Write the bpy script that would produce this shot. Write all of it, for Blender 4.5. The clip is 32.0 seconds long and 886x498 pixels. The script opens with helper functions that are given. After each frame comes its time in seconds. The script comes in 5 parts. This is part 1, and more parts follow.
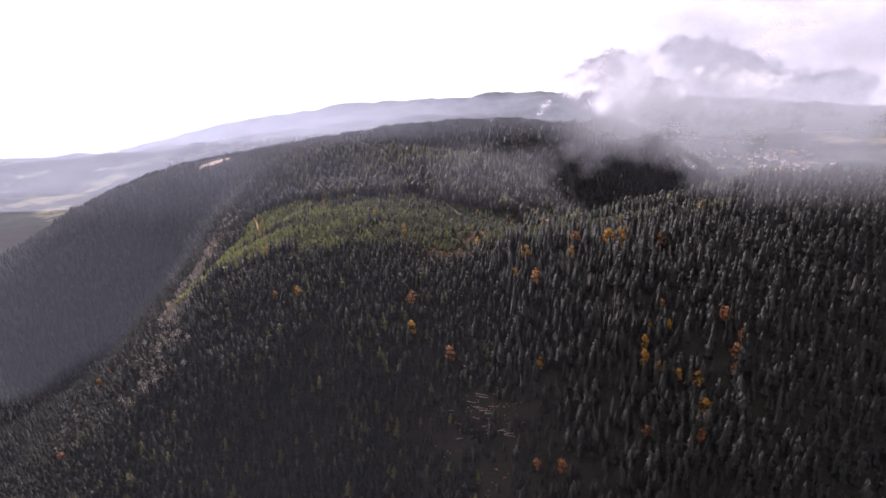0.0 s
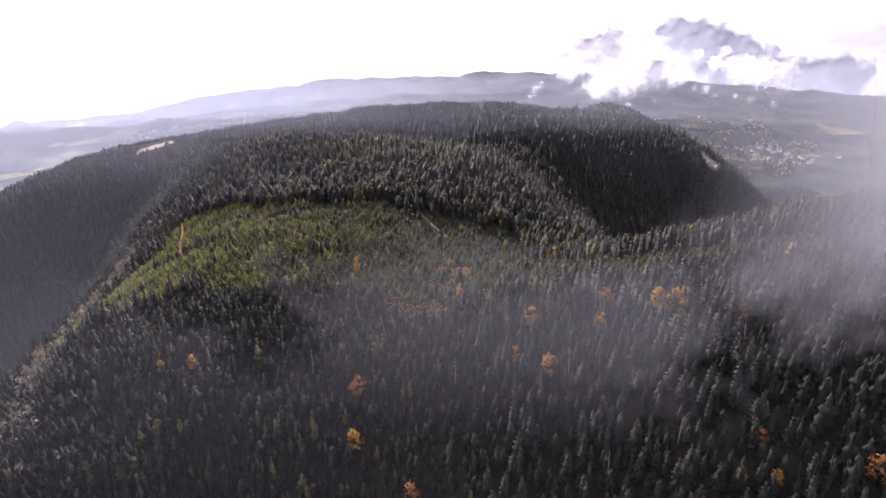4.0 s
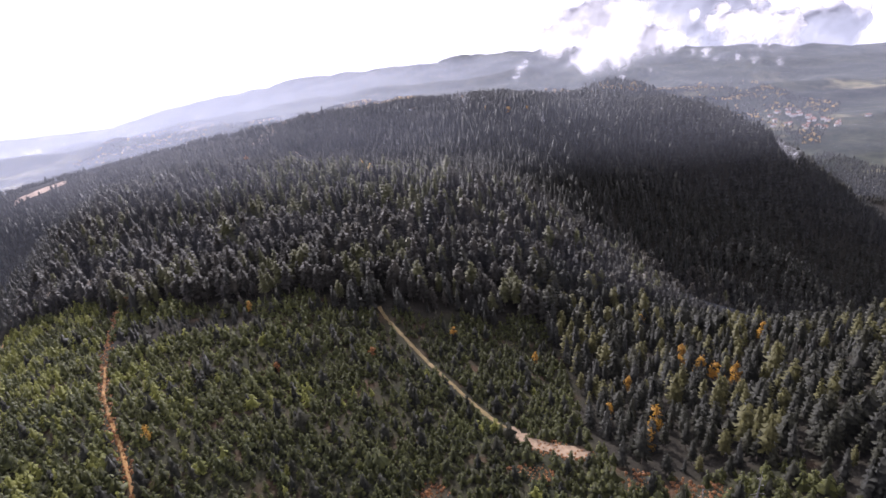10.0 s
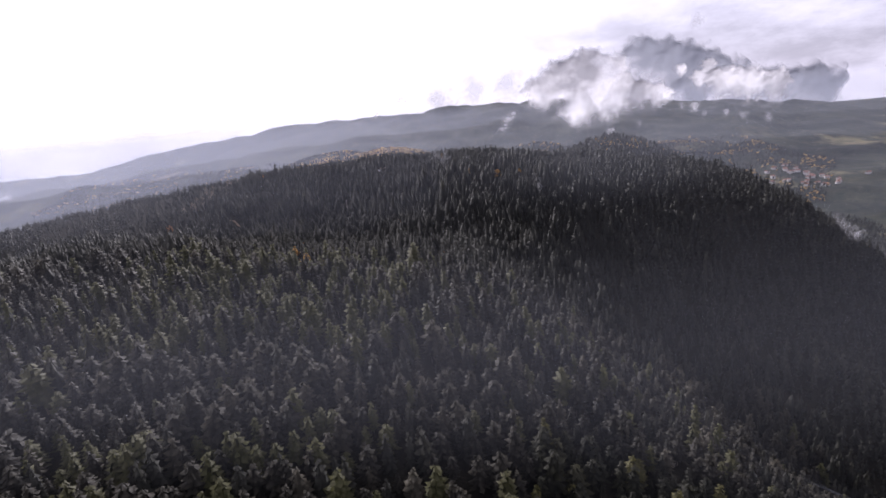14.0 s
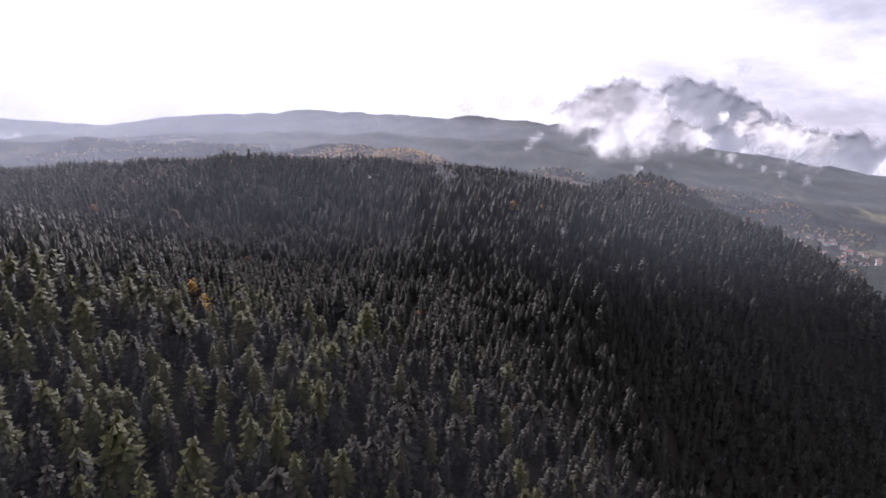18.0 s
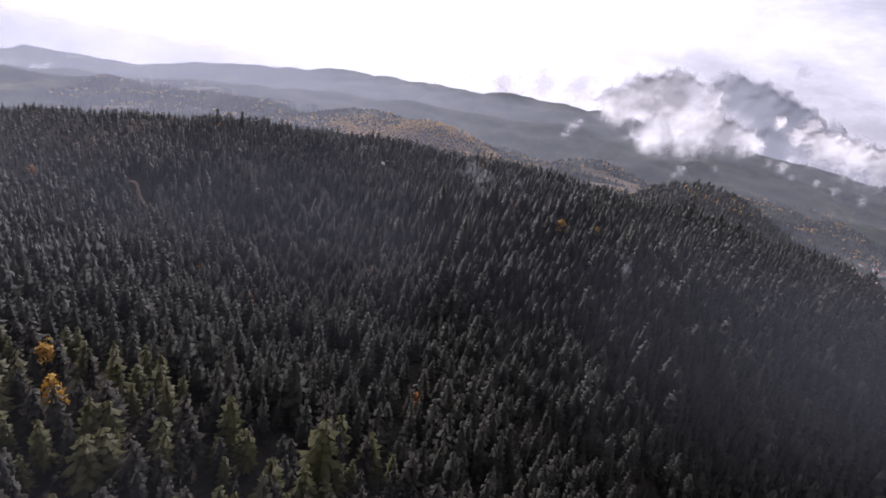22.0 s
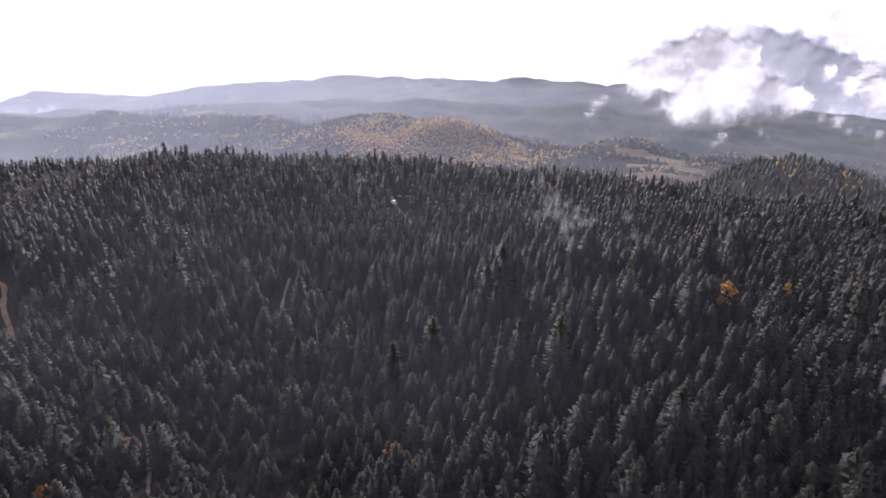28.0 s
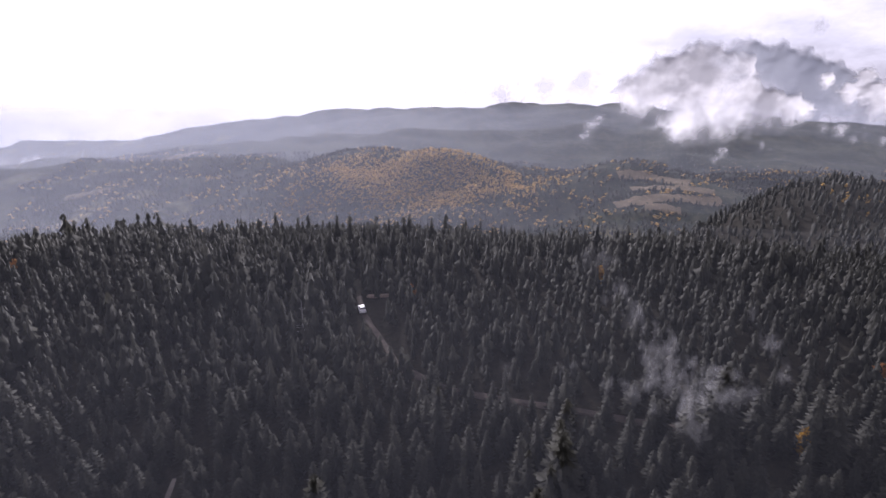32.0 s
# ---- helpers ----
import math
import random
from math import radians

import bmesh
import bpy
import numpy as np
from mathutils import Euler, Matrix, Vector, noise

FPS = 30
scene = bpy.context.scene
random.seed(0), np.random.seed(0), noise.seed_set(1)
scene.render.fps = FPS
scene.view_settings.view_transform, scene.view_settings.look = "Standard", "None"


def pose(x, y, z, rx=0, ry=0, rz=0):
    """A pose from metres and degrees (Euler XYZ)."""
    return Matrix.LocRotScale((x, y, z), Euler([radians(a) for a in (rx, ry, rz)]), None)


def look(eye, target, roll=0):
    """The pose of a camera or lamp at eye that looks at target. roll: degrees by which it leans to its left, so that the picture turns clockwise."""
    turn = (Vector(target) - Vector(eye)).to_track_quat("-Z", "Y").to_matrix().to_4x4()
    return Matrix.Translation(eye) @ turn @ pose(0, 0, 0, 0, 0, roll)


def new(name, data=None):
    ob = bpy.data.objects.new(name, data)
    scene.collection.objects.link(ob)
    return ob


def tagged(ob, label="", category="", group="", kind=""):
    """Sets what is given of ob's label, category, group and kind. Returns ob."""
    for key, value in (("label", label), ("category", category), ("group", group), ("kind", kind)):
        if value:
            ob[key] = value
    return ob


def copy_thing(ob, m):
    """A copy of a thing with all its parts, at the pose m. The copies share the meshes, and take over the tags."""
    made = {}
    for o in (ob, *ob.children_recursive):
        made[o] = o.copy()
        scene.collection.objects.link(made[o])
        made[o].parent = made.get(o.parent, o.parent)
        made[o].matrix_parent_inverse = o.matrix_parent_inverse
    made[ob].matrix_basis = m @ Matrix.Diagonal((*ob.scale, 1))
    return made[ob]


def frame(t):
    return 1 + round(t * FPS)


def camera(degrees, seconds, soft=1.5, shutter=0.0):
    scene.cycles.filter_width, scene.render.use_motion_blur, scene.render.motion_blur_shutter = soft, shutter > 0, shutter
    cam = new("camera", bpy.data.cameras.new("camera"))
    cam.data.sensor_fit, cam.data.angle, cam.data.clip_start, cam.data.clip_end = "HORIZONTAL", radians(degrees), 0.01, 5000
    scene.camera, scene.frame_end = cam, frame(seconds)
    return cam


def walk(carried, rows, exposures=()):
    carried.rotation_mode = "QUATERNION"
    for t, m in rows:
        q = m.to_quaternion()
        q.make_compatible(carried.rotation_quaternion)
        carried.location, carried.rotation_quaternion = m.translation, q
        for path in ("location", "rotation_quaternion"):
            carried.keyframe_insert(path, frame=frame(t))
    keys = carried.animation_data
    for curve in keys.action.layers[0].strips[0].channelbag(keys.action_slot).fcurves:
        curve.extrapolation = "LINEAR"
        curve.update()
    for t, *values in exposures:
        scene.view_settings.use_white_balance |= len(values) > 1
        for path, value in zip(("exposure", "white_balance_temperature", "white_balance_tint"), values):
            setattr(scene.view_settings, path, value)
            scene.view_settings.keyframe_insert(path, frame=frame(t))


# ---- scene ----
cam = camera(83.0, 32.0, soft=1.6)
PATH = [
    (0, (10.337, -4.667, 327.734), (8.729, 14.361, 321.788), -2.63),
    (0.5, (6.647, 9.254, 327.943), (5.081, 28.309, 322.074), -4.32),
    (1, (4.500, 24.382, 328.556), (2.747, 43.432, 322.720), -5.62),
    (1.5, (4.154, 40.280, 329.461), (2.392, 59.302, 323.540), -5.73),
    (2, (5.114, 56.507, 330.210), (3.475, 75.526, 324.246), -5.25),
    (2.5, (6.527, 71.780, 330.052), (5.112, 90.815, 324.079), -4.23),
    (3, (7.807, 86.990, 329.709), (6.570, 106.004, 323.631), -3.86),
    (3.5, (8.819, 102.363, 329.267), (7.597, 121.291, 322.923), -3.27),
    (5.5, (16.807, 173.988, 322.158), (16.625, 192.418, 314.394), 5.94),
    (6, (14.420, 189.309, 323.370), (14.234, 207.651, 315.398), 4.85),
    (6.5, (12.041, 204.207, 324.040), (11.371, 222.506, 315.996), 1.30),
    (7, (10.052, 219.636, 324.329), (8.655, 237.920, 316.345), -2.17),
    (7.5, (9.377, 234.753, 324.705), (7.667, 253.050, 316.812), -4.27),
    (8, (9.245, 250.574, 323.997), (7.396, 268.916, 316.241), -5.64),
    (8.5, (9.738, 265.712, 323.719), (7.991, 284.143, 316.153), -6.23),
    (9, (10.052, 281.030, 323.936), (8.729, 299.535, 316.466), -6.11),
    (9.5, (12.125, 297.321, 323.630), (11.090, 315.904, 316.310), -6.35),
    (10, (13.559, 312.637, 323.494), (12.713, 331.297, 316.347), -6.31),
    (10.5, (14.982, 327.407, 323.859), (14.257, 346.149, 316.916), -5.98),
    (11, (15.994, 341.313, 324.579), (15.311, 360.122, 317.815), -3.92),
    (11.5, (17.285, 354.793, 325.727), (16.619, 373.629, 319.036), -2.44),
    (12, (18.704, 368.123, 326.955), (18.042, 386.986, 320.342), -2.64),
    (12.5, (18.765, 382.861, 327.916), (18.154, 401.761, 321.403), -3.32),
    (13, (18.082, 397.309, 327.852), (17.648, 416.299, 321.592), -4.04),
    (13.5, (20.771, 412.080, 326.323), (20.441, 431.198, 320.457), -5.04),
    (14, (25.267, 427.500, 324.051), (25.081, 446.731, 318.562), -5.34),
    (14.5, (30.188, 443.228, 321.434), (29.922, 462.513, 316.141), -5.57),
    (16.5, (34.535, 490.863, 318.395), (34.400, 510.208, 313.318), 2.28),
    (17, (35.068, 502.314, 319.424), (34.857, 521.644, 314.293), 2.77),
    (17.5, (35.573, 513.105, 320.347), (35.232, 532.430, 315.204), 3.03),
    (18, (36.082, 523.654, 321.418), (35.653, 542.954, 316.191), 3.86),
    (18.5, (36.428, 533.867, 322.311), (36.028, 553.136, 316.968), 5.78),
    (19, (36.538, 543.818, 322.954), (36.260, 563.062, 317.514), 7.70),
    (19.5, (36.467, 554.100, 324.037), (36.235, 573.293, 318.418), 8.40),
    (20, (36.140, 564.053, 325.014), (35.835, 583.191, 319.214), 9.08),
    (20.5, (35.462, 574.534, 325.557), (35.146, 593.633, 319.631), 9.94),
    (21, (34.423, 584.750, 325.487), (34.032, 603.827, 319.492), 10.35),
    (21.5, (32.745, 595.241, 325.122), (32.013, 614.254, 318.962), 10.12),
    (22, (29.316, 605.050, 324.655), (28.298, 624.005, 318.355), 9.77),
    (22.5, (25.758, 615.735, 323.341), (24.477, 634.647, 316.964), 7.99),
    (23, (22.478, 626.660, 321.454), (20.900, 645.562, 315.112), 6.28),
    (23.5, (19.614, 637.079, 320.011), (17.888, 655.958, 313.638), 4.66),
    (24, (17.593, 646.562, 319.515), (15.784, 665.452, 313.200), 2.36),
    (24.5, (16.556, 655.742, 319.569), (14.677, 674.663, 313.367), 0.35),
    (26.5, (9.516, 693.805, 319.599), (7.478, 712.633, 313.169), -2.33),
    (27, (8.092, 704.145, 319.197), (5.958, 722.937, 312.692), -1.37),
    (27.5, (7.118, 714.090, 318.997), (5.030, 732.841, 312.360), 0.85),
    (28, (6.895, 723.745, 319.087), (4.943, 742.524, 312.487), 2.53),
    (28.5, (6.363, 734.891, 319.659), (4.657, 753.700, 313.077), 3.49),
    (29, (5.908, 745.406, 320.214), (4.279, 764.260, 313.745), 3.65),
    (29.5, (5.075, 754.774, 321.131), (3.450, 773.655, 314.739), 3.54),
    (30, (4.133, 763.036, 321.867), (2.445, 781.920, 315.501), 2.96),
    (30.5, (3.115, 771.350, 322.351), (1.273, 790.230, 316.014), 1.82),
    (31, (-0.198, 783.449, 321.512), (-2.045, 802.354, 315.253), 0.97),
    (31.5, (-1.068, 793.191, 321.196), (-2.888, 812.170, 315.154), 0.46),
    (32, (-1.249, 801.172, 320.304), (-3.141, 820.273, 314.685), -0.48),
]
EXPOSURES = [
    (0.0, 0.6, 6050, 29), (2.0, 0.4, 6050, 29), (3.0, 0.45, 6050, 29), (5.5, 1.0, 5900, 26), (7.0, 0.95, 5900, 26), (9.0, 1.05, 5850, 25), (10.0, 0.75, 5850, 25), (12.0, 0.65, 5900, 25), (14.0, -0.1, 5950, 24),
    (18.0, 0.1, 5950, 23), (20.0, 0.05, 5950, 23), (24.0, -0.15, 5950, 23), (27.0, -0.1, 5950, 23), (28.0, 0.4, 5950, 24), (29.0, 0.35, 5950, 24), (31.0, 0.65, 5950, 25), (32.0, 0.0, 5950, 25),
]
walk(cam, [(t, look(eye, target, roll)) for t, eye, target, roll in PATH], EXPOSURES)

# ---- world and light ----
SUN_AZIMUTH, SUN_ELEVATION = radians(-18), radians(34)   # ahead of the flight, a little to the west


def tree_of(mat_or_world):
    mat_or_world.use_nodes = True
    nt = mat_or_world.node_tree
    nt.nodes.clear()
    return nt


def node(nt, kind, **values):
    n = nt.nodes.new(kind)
    for key, value in values.items():
        if key in n.inputs:
            n.inputs[key].default_value = value
    return n


def ramp(nt, fac, stops):
    n = nt.nodes.new("ShaderNodeValToRGB")
    els = n.color_ramp.elements
    while len(els) < len(stops):
        els.new(0.5)
    for e, (p, c) in zip(els, stops):
        e.position, e.color = p, (*c, 1.0) if len(c) == 3 else c
    nt.links.new(fac, n.inputs["Fac"])
    return n.outputs["Color"]


def math_node(nt, op, a, b=None, c=None, clamp=False):
    n = nt.nodes.new("ShaderNodeMath")
    n.operation, n.use_clamp = op, clamp
    for i, v in enumerate((a, b, c)):
        if v is None:
            continue
        if isinstance(v, (int, float)):
            n.inputs[i].default_value = v
        else:
            nt.links.new(v, n.inputs[i])
    return n.outputs[0]


def mix_color(nt, fac, a, b, mode="MIX"):
    n = nt.nodes.new("ShaderNodeMix")
    n.data_type, n.blend_type = "RGBA", mode
    for socket, v in ((n.inputs[0], fac), (n.inputs[6], a), (n.inputs[7], b)):
        if isinstance(v, (int, float)):
            socket.default_value = v
        elif isinstance(v, tuple):
            socket.default_value = (*v, 1.0)
        else:
            nt.links.new(v, socket)
    return n.outputs[2]


def noise_tex(nt, vec, scale, detail=4.0, rough=0.55):
    n = node(nt, "ShaderNodeTexNoise", Scale=scale, Detail=detail, Roughness=rough)
    nt.links.new(vec, n.inputs["Vector"])
    return n.outputs["Fac"]


def build_world():
    world = bpy.data.worlds.new("sky")
    scene.world = world
    nt = tree_of(world)
    out = nt.nodes.new("ShaderNodeOutputWorld")
    bg = node(nt, "ShaderNodeBackground", Strength=1.0)
    sky = nt.nodes.new("ShaderNodeTexSky")
    sky.sky_type, sky.sun_disc = "NISHITA", False
    sky.sun_elevation, sky.sun_rotation = SUN_ELEVATION, SUN_AZIMUTH
    tc = nt.nodes.new("ShaderNodeTexCoord")
    direction = tc.outputs["Generated"]
    squash = node(nt, "ShaderNodeMapping", Scale=(1.0, 1.0, 2.6))
    nt.links.new(direction, squash.inputs["Vector"])
    # glow of the veiled sun: angle between the direction and the sun
    dot = nt.nodes.new("ShaderNodeVectorMath")
    dot.operation = "DOT_PRODUCT"
    nt.links.new(direction, dot.inputs[0])
    ce = math.cos(SUN_ELEVATION)
    dot.inputs[1].default_value = (math.sin(SUN_AZIMUTH) * ce, math.cos(SUN_AZIMUTH) * ce, math.sin(SUN_ELEVATION))
    glow = math_node(nt, "POWER", math_node(nt, "MAXIMUM", dot.outputs["Value"], 0.0), 6.0)
    thick = noise_tex(nt, squash.outputs[0], 3.2, 7.0, 0.6)
    fine = noise_tex(nt, squash.outputs[0], 9.0, 6.0, 0.65)
    body = math_node(nt, "MULTIPLY_ADD", fine, 0.35, math_node(nt, "MULTIPLY", thick, 0.75))
    cloud = ramp(nt, body, [(0.45, (1.2, 1.165, 1.22)), (0.55, (0.94, 0.915, 0.975)), (0.64, (0.69, 0.67, 0.725)), (0.76, (0.52, 0.51, 0.56))])
    # the overcast thickens away from the sun
    side = nt.nodes.new("ShaderNodeVectorMath")
    side.operation = "DOT_PRODUCT"
    nt.links.new(direction, side.inputs[0])
    side.inputs[1].default_value = (math.sin(SUN_AZIMUTH), math.cos(SUN_AZIMUTH), 0.15)
    open_sky = math_node(nt, "MULTIPLY_ADD", side.outputs["Value"], 0.5, 0.5, clamp=True)
    cloud = mix_color(nt, open_sky, mix_color(nt, 1.0, cloud, (0.55, 0.545, 0.57), "MULTIPLY"), cloud)
    lit = mix_color(nt, math_node(nt, "MULTIPLY", glow, 1.3, clamp=True), cloud, (1.9, 1.86, 1.95))
    blue = mix_color(nt, 0.1, (0.0, 0.0, 0.0), sky.outputs[0])
    both = mix_color(nt, 0.93, blue, lit)
    nt.links.new(both, bg.inputs["Color"])
    nt.links.new(bg.outputs[0], out.inputs["Surface"])


build_world()
scene.cycles.transparent_max_bounces = 32
sun_data = bpy.data.lights.new("sun", "SUN")
sun_data.energy, sun_data.angle, sun_data.color = 4.0, radians(3), (1.0, 0.95, 0.86)
sun = new("sun", sun_data)
sun.rotation_euler = (math.pi / 2 - SUN_ELEVATION, 0, math.pi - SUN_AZIMUTH)


# ---- materials ----
def principled(nt, rough=0.85, spec=0.2):
    out = nt.nodes.new("ShaderNodeOutputMaterial")
    p = node(nt, "ShaderNodeBsdfPrincipled", Roughness=rough)
    p.inputs["Specular IOR Level"].default_value = spec
    nt.links.new(p.outputs[0], out.inputs["Surface"])
    return p


def bump(nt, p, fac, strength, distance):
    b = node(nt, "ShaderNodeBump", Strength=strength, Distance=distance)
    nt.links.new(fac, b.inputs["Height"])
    nt.links.new(b.outputs[0], p.inputs["Normal"])


def position(nt):
    return nt.nodes.new("ShaderNodeNewGeometry").outputs["Position"]


def attribute(nt, name):
    n = nt.nodes.new("ShaderNodeAttribute")
    n.attribute_name = name
    return n.outputs["Fac"]


def foliage_material(name, dark, light, tip, own=False, rough=0.62, odd=None, sheer=0.24):
    """Needles or leaves: a tone for each tree, finer mottling, tips painted paler as highlights."""
    mat = bpy.data.materials.new(name)
    nt = tree_of(mat)
    p = principled(nt, rough, 0.22)
    if own:
        tone = nt.nodes.new("ShaderNodeObjectInfo").outputs["Random"]
    else:
        tone = attribute(nt, "tone")
    pos = position(nt)
    base = ramp(nt, tone, [(0.0, dark), (0.75, light), (0.92, tip), (0.97, odd or tip)])
    speck = noise_tex(nt, pos, 1.7, 3.0, 0.7)
    stand = noise_tex(nt, pos, 0.018, 3.0, 0.5)
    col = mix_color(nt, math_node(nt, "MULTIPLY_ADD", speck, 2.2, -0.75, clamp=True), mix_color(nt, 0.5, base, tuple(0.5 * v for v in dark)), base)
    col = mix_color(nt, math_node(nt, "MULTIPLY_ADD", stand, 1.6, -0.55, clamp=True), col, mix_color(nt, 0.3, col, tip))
    # highlights on the outer tufts, put into the colour
    tip_light = attribute(nt, "shoot")
    col = mix_color(nt, math_node(nt, "MULTIPLY", tip_light, 0.48), col, tip)
    nt.links.new(col, p.inputs["Base Color"])
    bump(nt, p, speck, 0.5, 0.3)
    # light that shines through the needles or leaves
    through_light, both = nt.nodes.new("ShaderNodeBsdfTranslucent"), node(nt, "ShaderNodeMixShader", Fac=sheer)
    nt.links.new(mix_color(nt, 0.35, col, tip), through_light.inputs["Color"])
    nt.links.new(p.outputs[0], both.inputs[1])
    nt.links.new(through_light.outputs[0], both.inputs[2])
    out = [n for n in nt.nodes if n.bl_idname == "ShaderNodeOutputMaterial"][0]
    nt.links.new(both.outputs[0], out.inputs["Surface"])
    return mat


def plain_material(name, a, b, scale, rough=0.85, metallic=0.0, relief=0.4, distance=0.05):
    mat = bpy.data.materials.new(name)
    nt = tree_of(mat)
    p = principled(nt, rough)
    p.inputs["Metallic"].default_value = metallic
    pos = position(nt)
    n1, n2 = noise_tex(nt, pos, scale), noise_tex(nt, pos, scale * 7.3, 3.0)
    fac = math_node(nt, "MULTIPLY_ADD", n2, 0.4, math_node(nt, "MULTIPLY", n1, 0.7))
    nt.links.new(ramp(nt, fac, [(0.35, a), (0.7, b)]), p.inputs["Base Color"])
    bump(nt, p, fac, relief, distance)
    return mat


def ground_material():
    mat = bpy.data.materials.new("forest_ground")
    nt = tree_of(mat)
    p = principled(nt, 0.95, 0.1)
    pos = position(nt)
    big, mid, small = noise_tex(nt, pos, 0.012), noise_tex(nt, pos, 0.09), noise_tex(nt, pos, 0.8, 5.0, 0.65)
    litter = ramp(nt, small, [(0.3, (0.014, 0.013, 0.010)), (0.6, (0.026, 0.023, 0.016)), (0.8, (0.042, 0.034, 0.022))])
    grass = ramp(nt, mid, [(0.35, (0.020, 0.024, 0.010)), (0.55, (0.036, 0.034, 0.016)), (0.7, (0.085, 0.046, 0.024))])
    near = mix_color(nt, attribute(nt, "open"), litter, mix_color(nt, math_node(nt, "MULTIPLY", small, 0.9), grass, litter))
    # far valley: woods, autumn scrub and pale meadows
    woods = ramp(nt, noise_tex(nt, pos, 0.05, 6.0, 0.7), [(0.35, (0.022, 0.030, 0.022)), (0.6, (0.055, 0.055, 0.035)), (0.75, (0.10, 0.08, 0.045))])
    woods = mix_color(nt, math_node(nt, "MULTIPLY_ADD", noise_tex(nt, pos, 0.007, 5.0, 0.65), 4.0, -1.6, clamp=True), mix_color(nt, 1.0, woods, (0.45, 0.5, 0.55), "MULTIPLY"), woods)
    meadow = ramp(nt, noise_tex(nt, pos, 0.03, 5.0, 0.6), [(0.35, (0.11, 0.10, 0.055)), (0.65, (0.19, 0.165, 0.09))])
    patch = noise_tex(nt, pos, 0.0042, 4.0, 0.55)
    fields = math_node(nt, "MULTIPLY", math_node(nt, "MULTIPLY_ADD", patch, 14.0, -7.9, clamp=True), attribute(nt, "lowland"))
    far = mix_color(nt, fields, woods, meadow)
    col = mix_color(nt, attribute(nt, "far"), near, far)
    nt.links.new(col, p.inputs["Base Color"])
    bump(nt, p, small, 0.7, 0.6)
    return mat


M_GROUND = ground_material()
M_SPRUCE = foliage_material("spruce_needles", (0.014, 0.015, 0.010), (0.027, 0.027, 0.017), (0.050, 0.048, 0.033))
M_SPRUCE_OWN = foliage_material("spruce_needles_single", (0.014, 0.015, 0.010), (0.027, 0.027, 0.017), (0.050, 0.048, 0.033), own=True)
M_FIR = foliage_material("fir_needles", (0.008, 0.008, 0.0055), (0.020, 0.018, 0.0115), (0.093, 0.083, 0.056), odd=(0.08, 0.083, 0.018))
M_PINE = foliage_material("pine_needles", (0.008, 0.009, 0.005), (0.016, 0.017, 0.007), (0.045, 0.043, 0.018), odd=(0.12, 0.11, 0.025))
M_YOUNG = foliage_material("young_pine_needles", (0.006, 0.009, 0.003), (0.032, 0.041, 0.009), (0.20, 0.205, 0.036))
M_GOLD = foliage_material("autumn_gold_leaves", (0.26, 0.12, 0.015), (0.43, 0.225, 0.025), (0.56, 0.33, 0.05), own=True, sheer=0.4)
M_RUST = foliage_material("autumn_rust_leaves", (0.20, 0.075, 0.025), (0.33, 0.13, 0.035), (0.42, 0.20, 0.06), own=True, sheer=0.35)
# autumn leaves, colour and sheer raised to stand for a patch of sun
M_AUTUMN = foliage_material("autumn_wood_leaves", (0.30, 0.175, 0.05), (0.66, 0.39, 0.10), (0.88, 0.60, 0.20), sheer=0.5)
M_TWIG = foliage_material("bare_twigs", (0.11, 0.085, 0.06), (0.21, 0.165, 0.12), (0.31, 0.25, 0.185))
M_BRACKEN_TUFT = foliage_material("bracken_fronds", (0.16, 0.07, 0.03), (0.34, 0.15, 0.055), (0.46, 0.24, 0.09))
M_BARK = plain_material("conifer_bark", (0.05, 0.038, 0.028), (0.12, 0.10, 0.08), 1.2)
M_DEAD = plain_material("weathered_dead_wood", (0.14, 0.13, 0.12), (0.29, 0.275, 0.25), 1.0)
M_ROAD = plain_material("gravel_road", (0.11, 0.076, 0.046), (0.24, 0.172, 0.108), 0.5)


# ---- land ----
# rounded hills of the near land: east, north, radius, rise above the valley floor
HILLS_SOUTH = [
    (-250, -150, 220, -11), (50, -150, 220, 38), (350, -150, 220, 25), (-330, 90, 170, -22), (-110, 90, 170, 0),
    (110, 90, 170, -12), (330, 90, 170, 34), (-420, 240, 125, -36), (-200, 240, 125, 12), (-40, 240, 125, -6),
    (120, 240, 125, 73), (300, 240, 125, 12),
]
HILLS_PLATEAU = [
    (-520, 380, 125, -32), (-300, 380, 125, 62), (-120, 380, 125, 115), (30, 380, 125, 55), (180, 380, 125, 88),
    (380, 380, 125, 134), (-600, 520, 95, -28), (-400, 520, 95, 5), (-280, 520, 95, 5), (-170, 520, 95, 15),
    (-40, 520, 95, 1), (90, 520, 95, -46), (200, 520, 95, 58), (330, 520, 95, 56), (480, 520, 95, 63),
]
HILLS_SADDLE = [
    (-560, 660, 125, -71), (-300, 660, 125, 113), (-100, 660, 125, 79), (50, 660, 125, 187), (210, 660, 125, -65),
    (420, 660, 125, -76), (-260, 720, 75, 29), (-130, 720, 75, 37), (0, 720, 75, -16), (120, 720, 75, -26),
    (-650, 790, 125, 79), (-430, 790, 125, 25), (-200, 790, 125, 7), (-40, 790, 125, -96), (110, 790, 125, 56),
    (260, 790, 125, 16), (430, 790, 125, 34),
]
HILLS_RIDGE = [
    (-780, 900, 125, 44), (-540, 900, 125, 98), (-330, 900, 125, 51), (-120, 900, 125, 89), (40, 900, 125, 97),
    (190, 900, 125, 32), (380, 900, 125, 61), (600, 900, 125, -24), (-650, 1020, 140, 4), (-330, 1020, 140, 86),
    (-100, 1020, 140, 91), (120, 1020, 140, 25), (330, 1020, 140, 67),
]
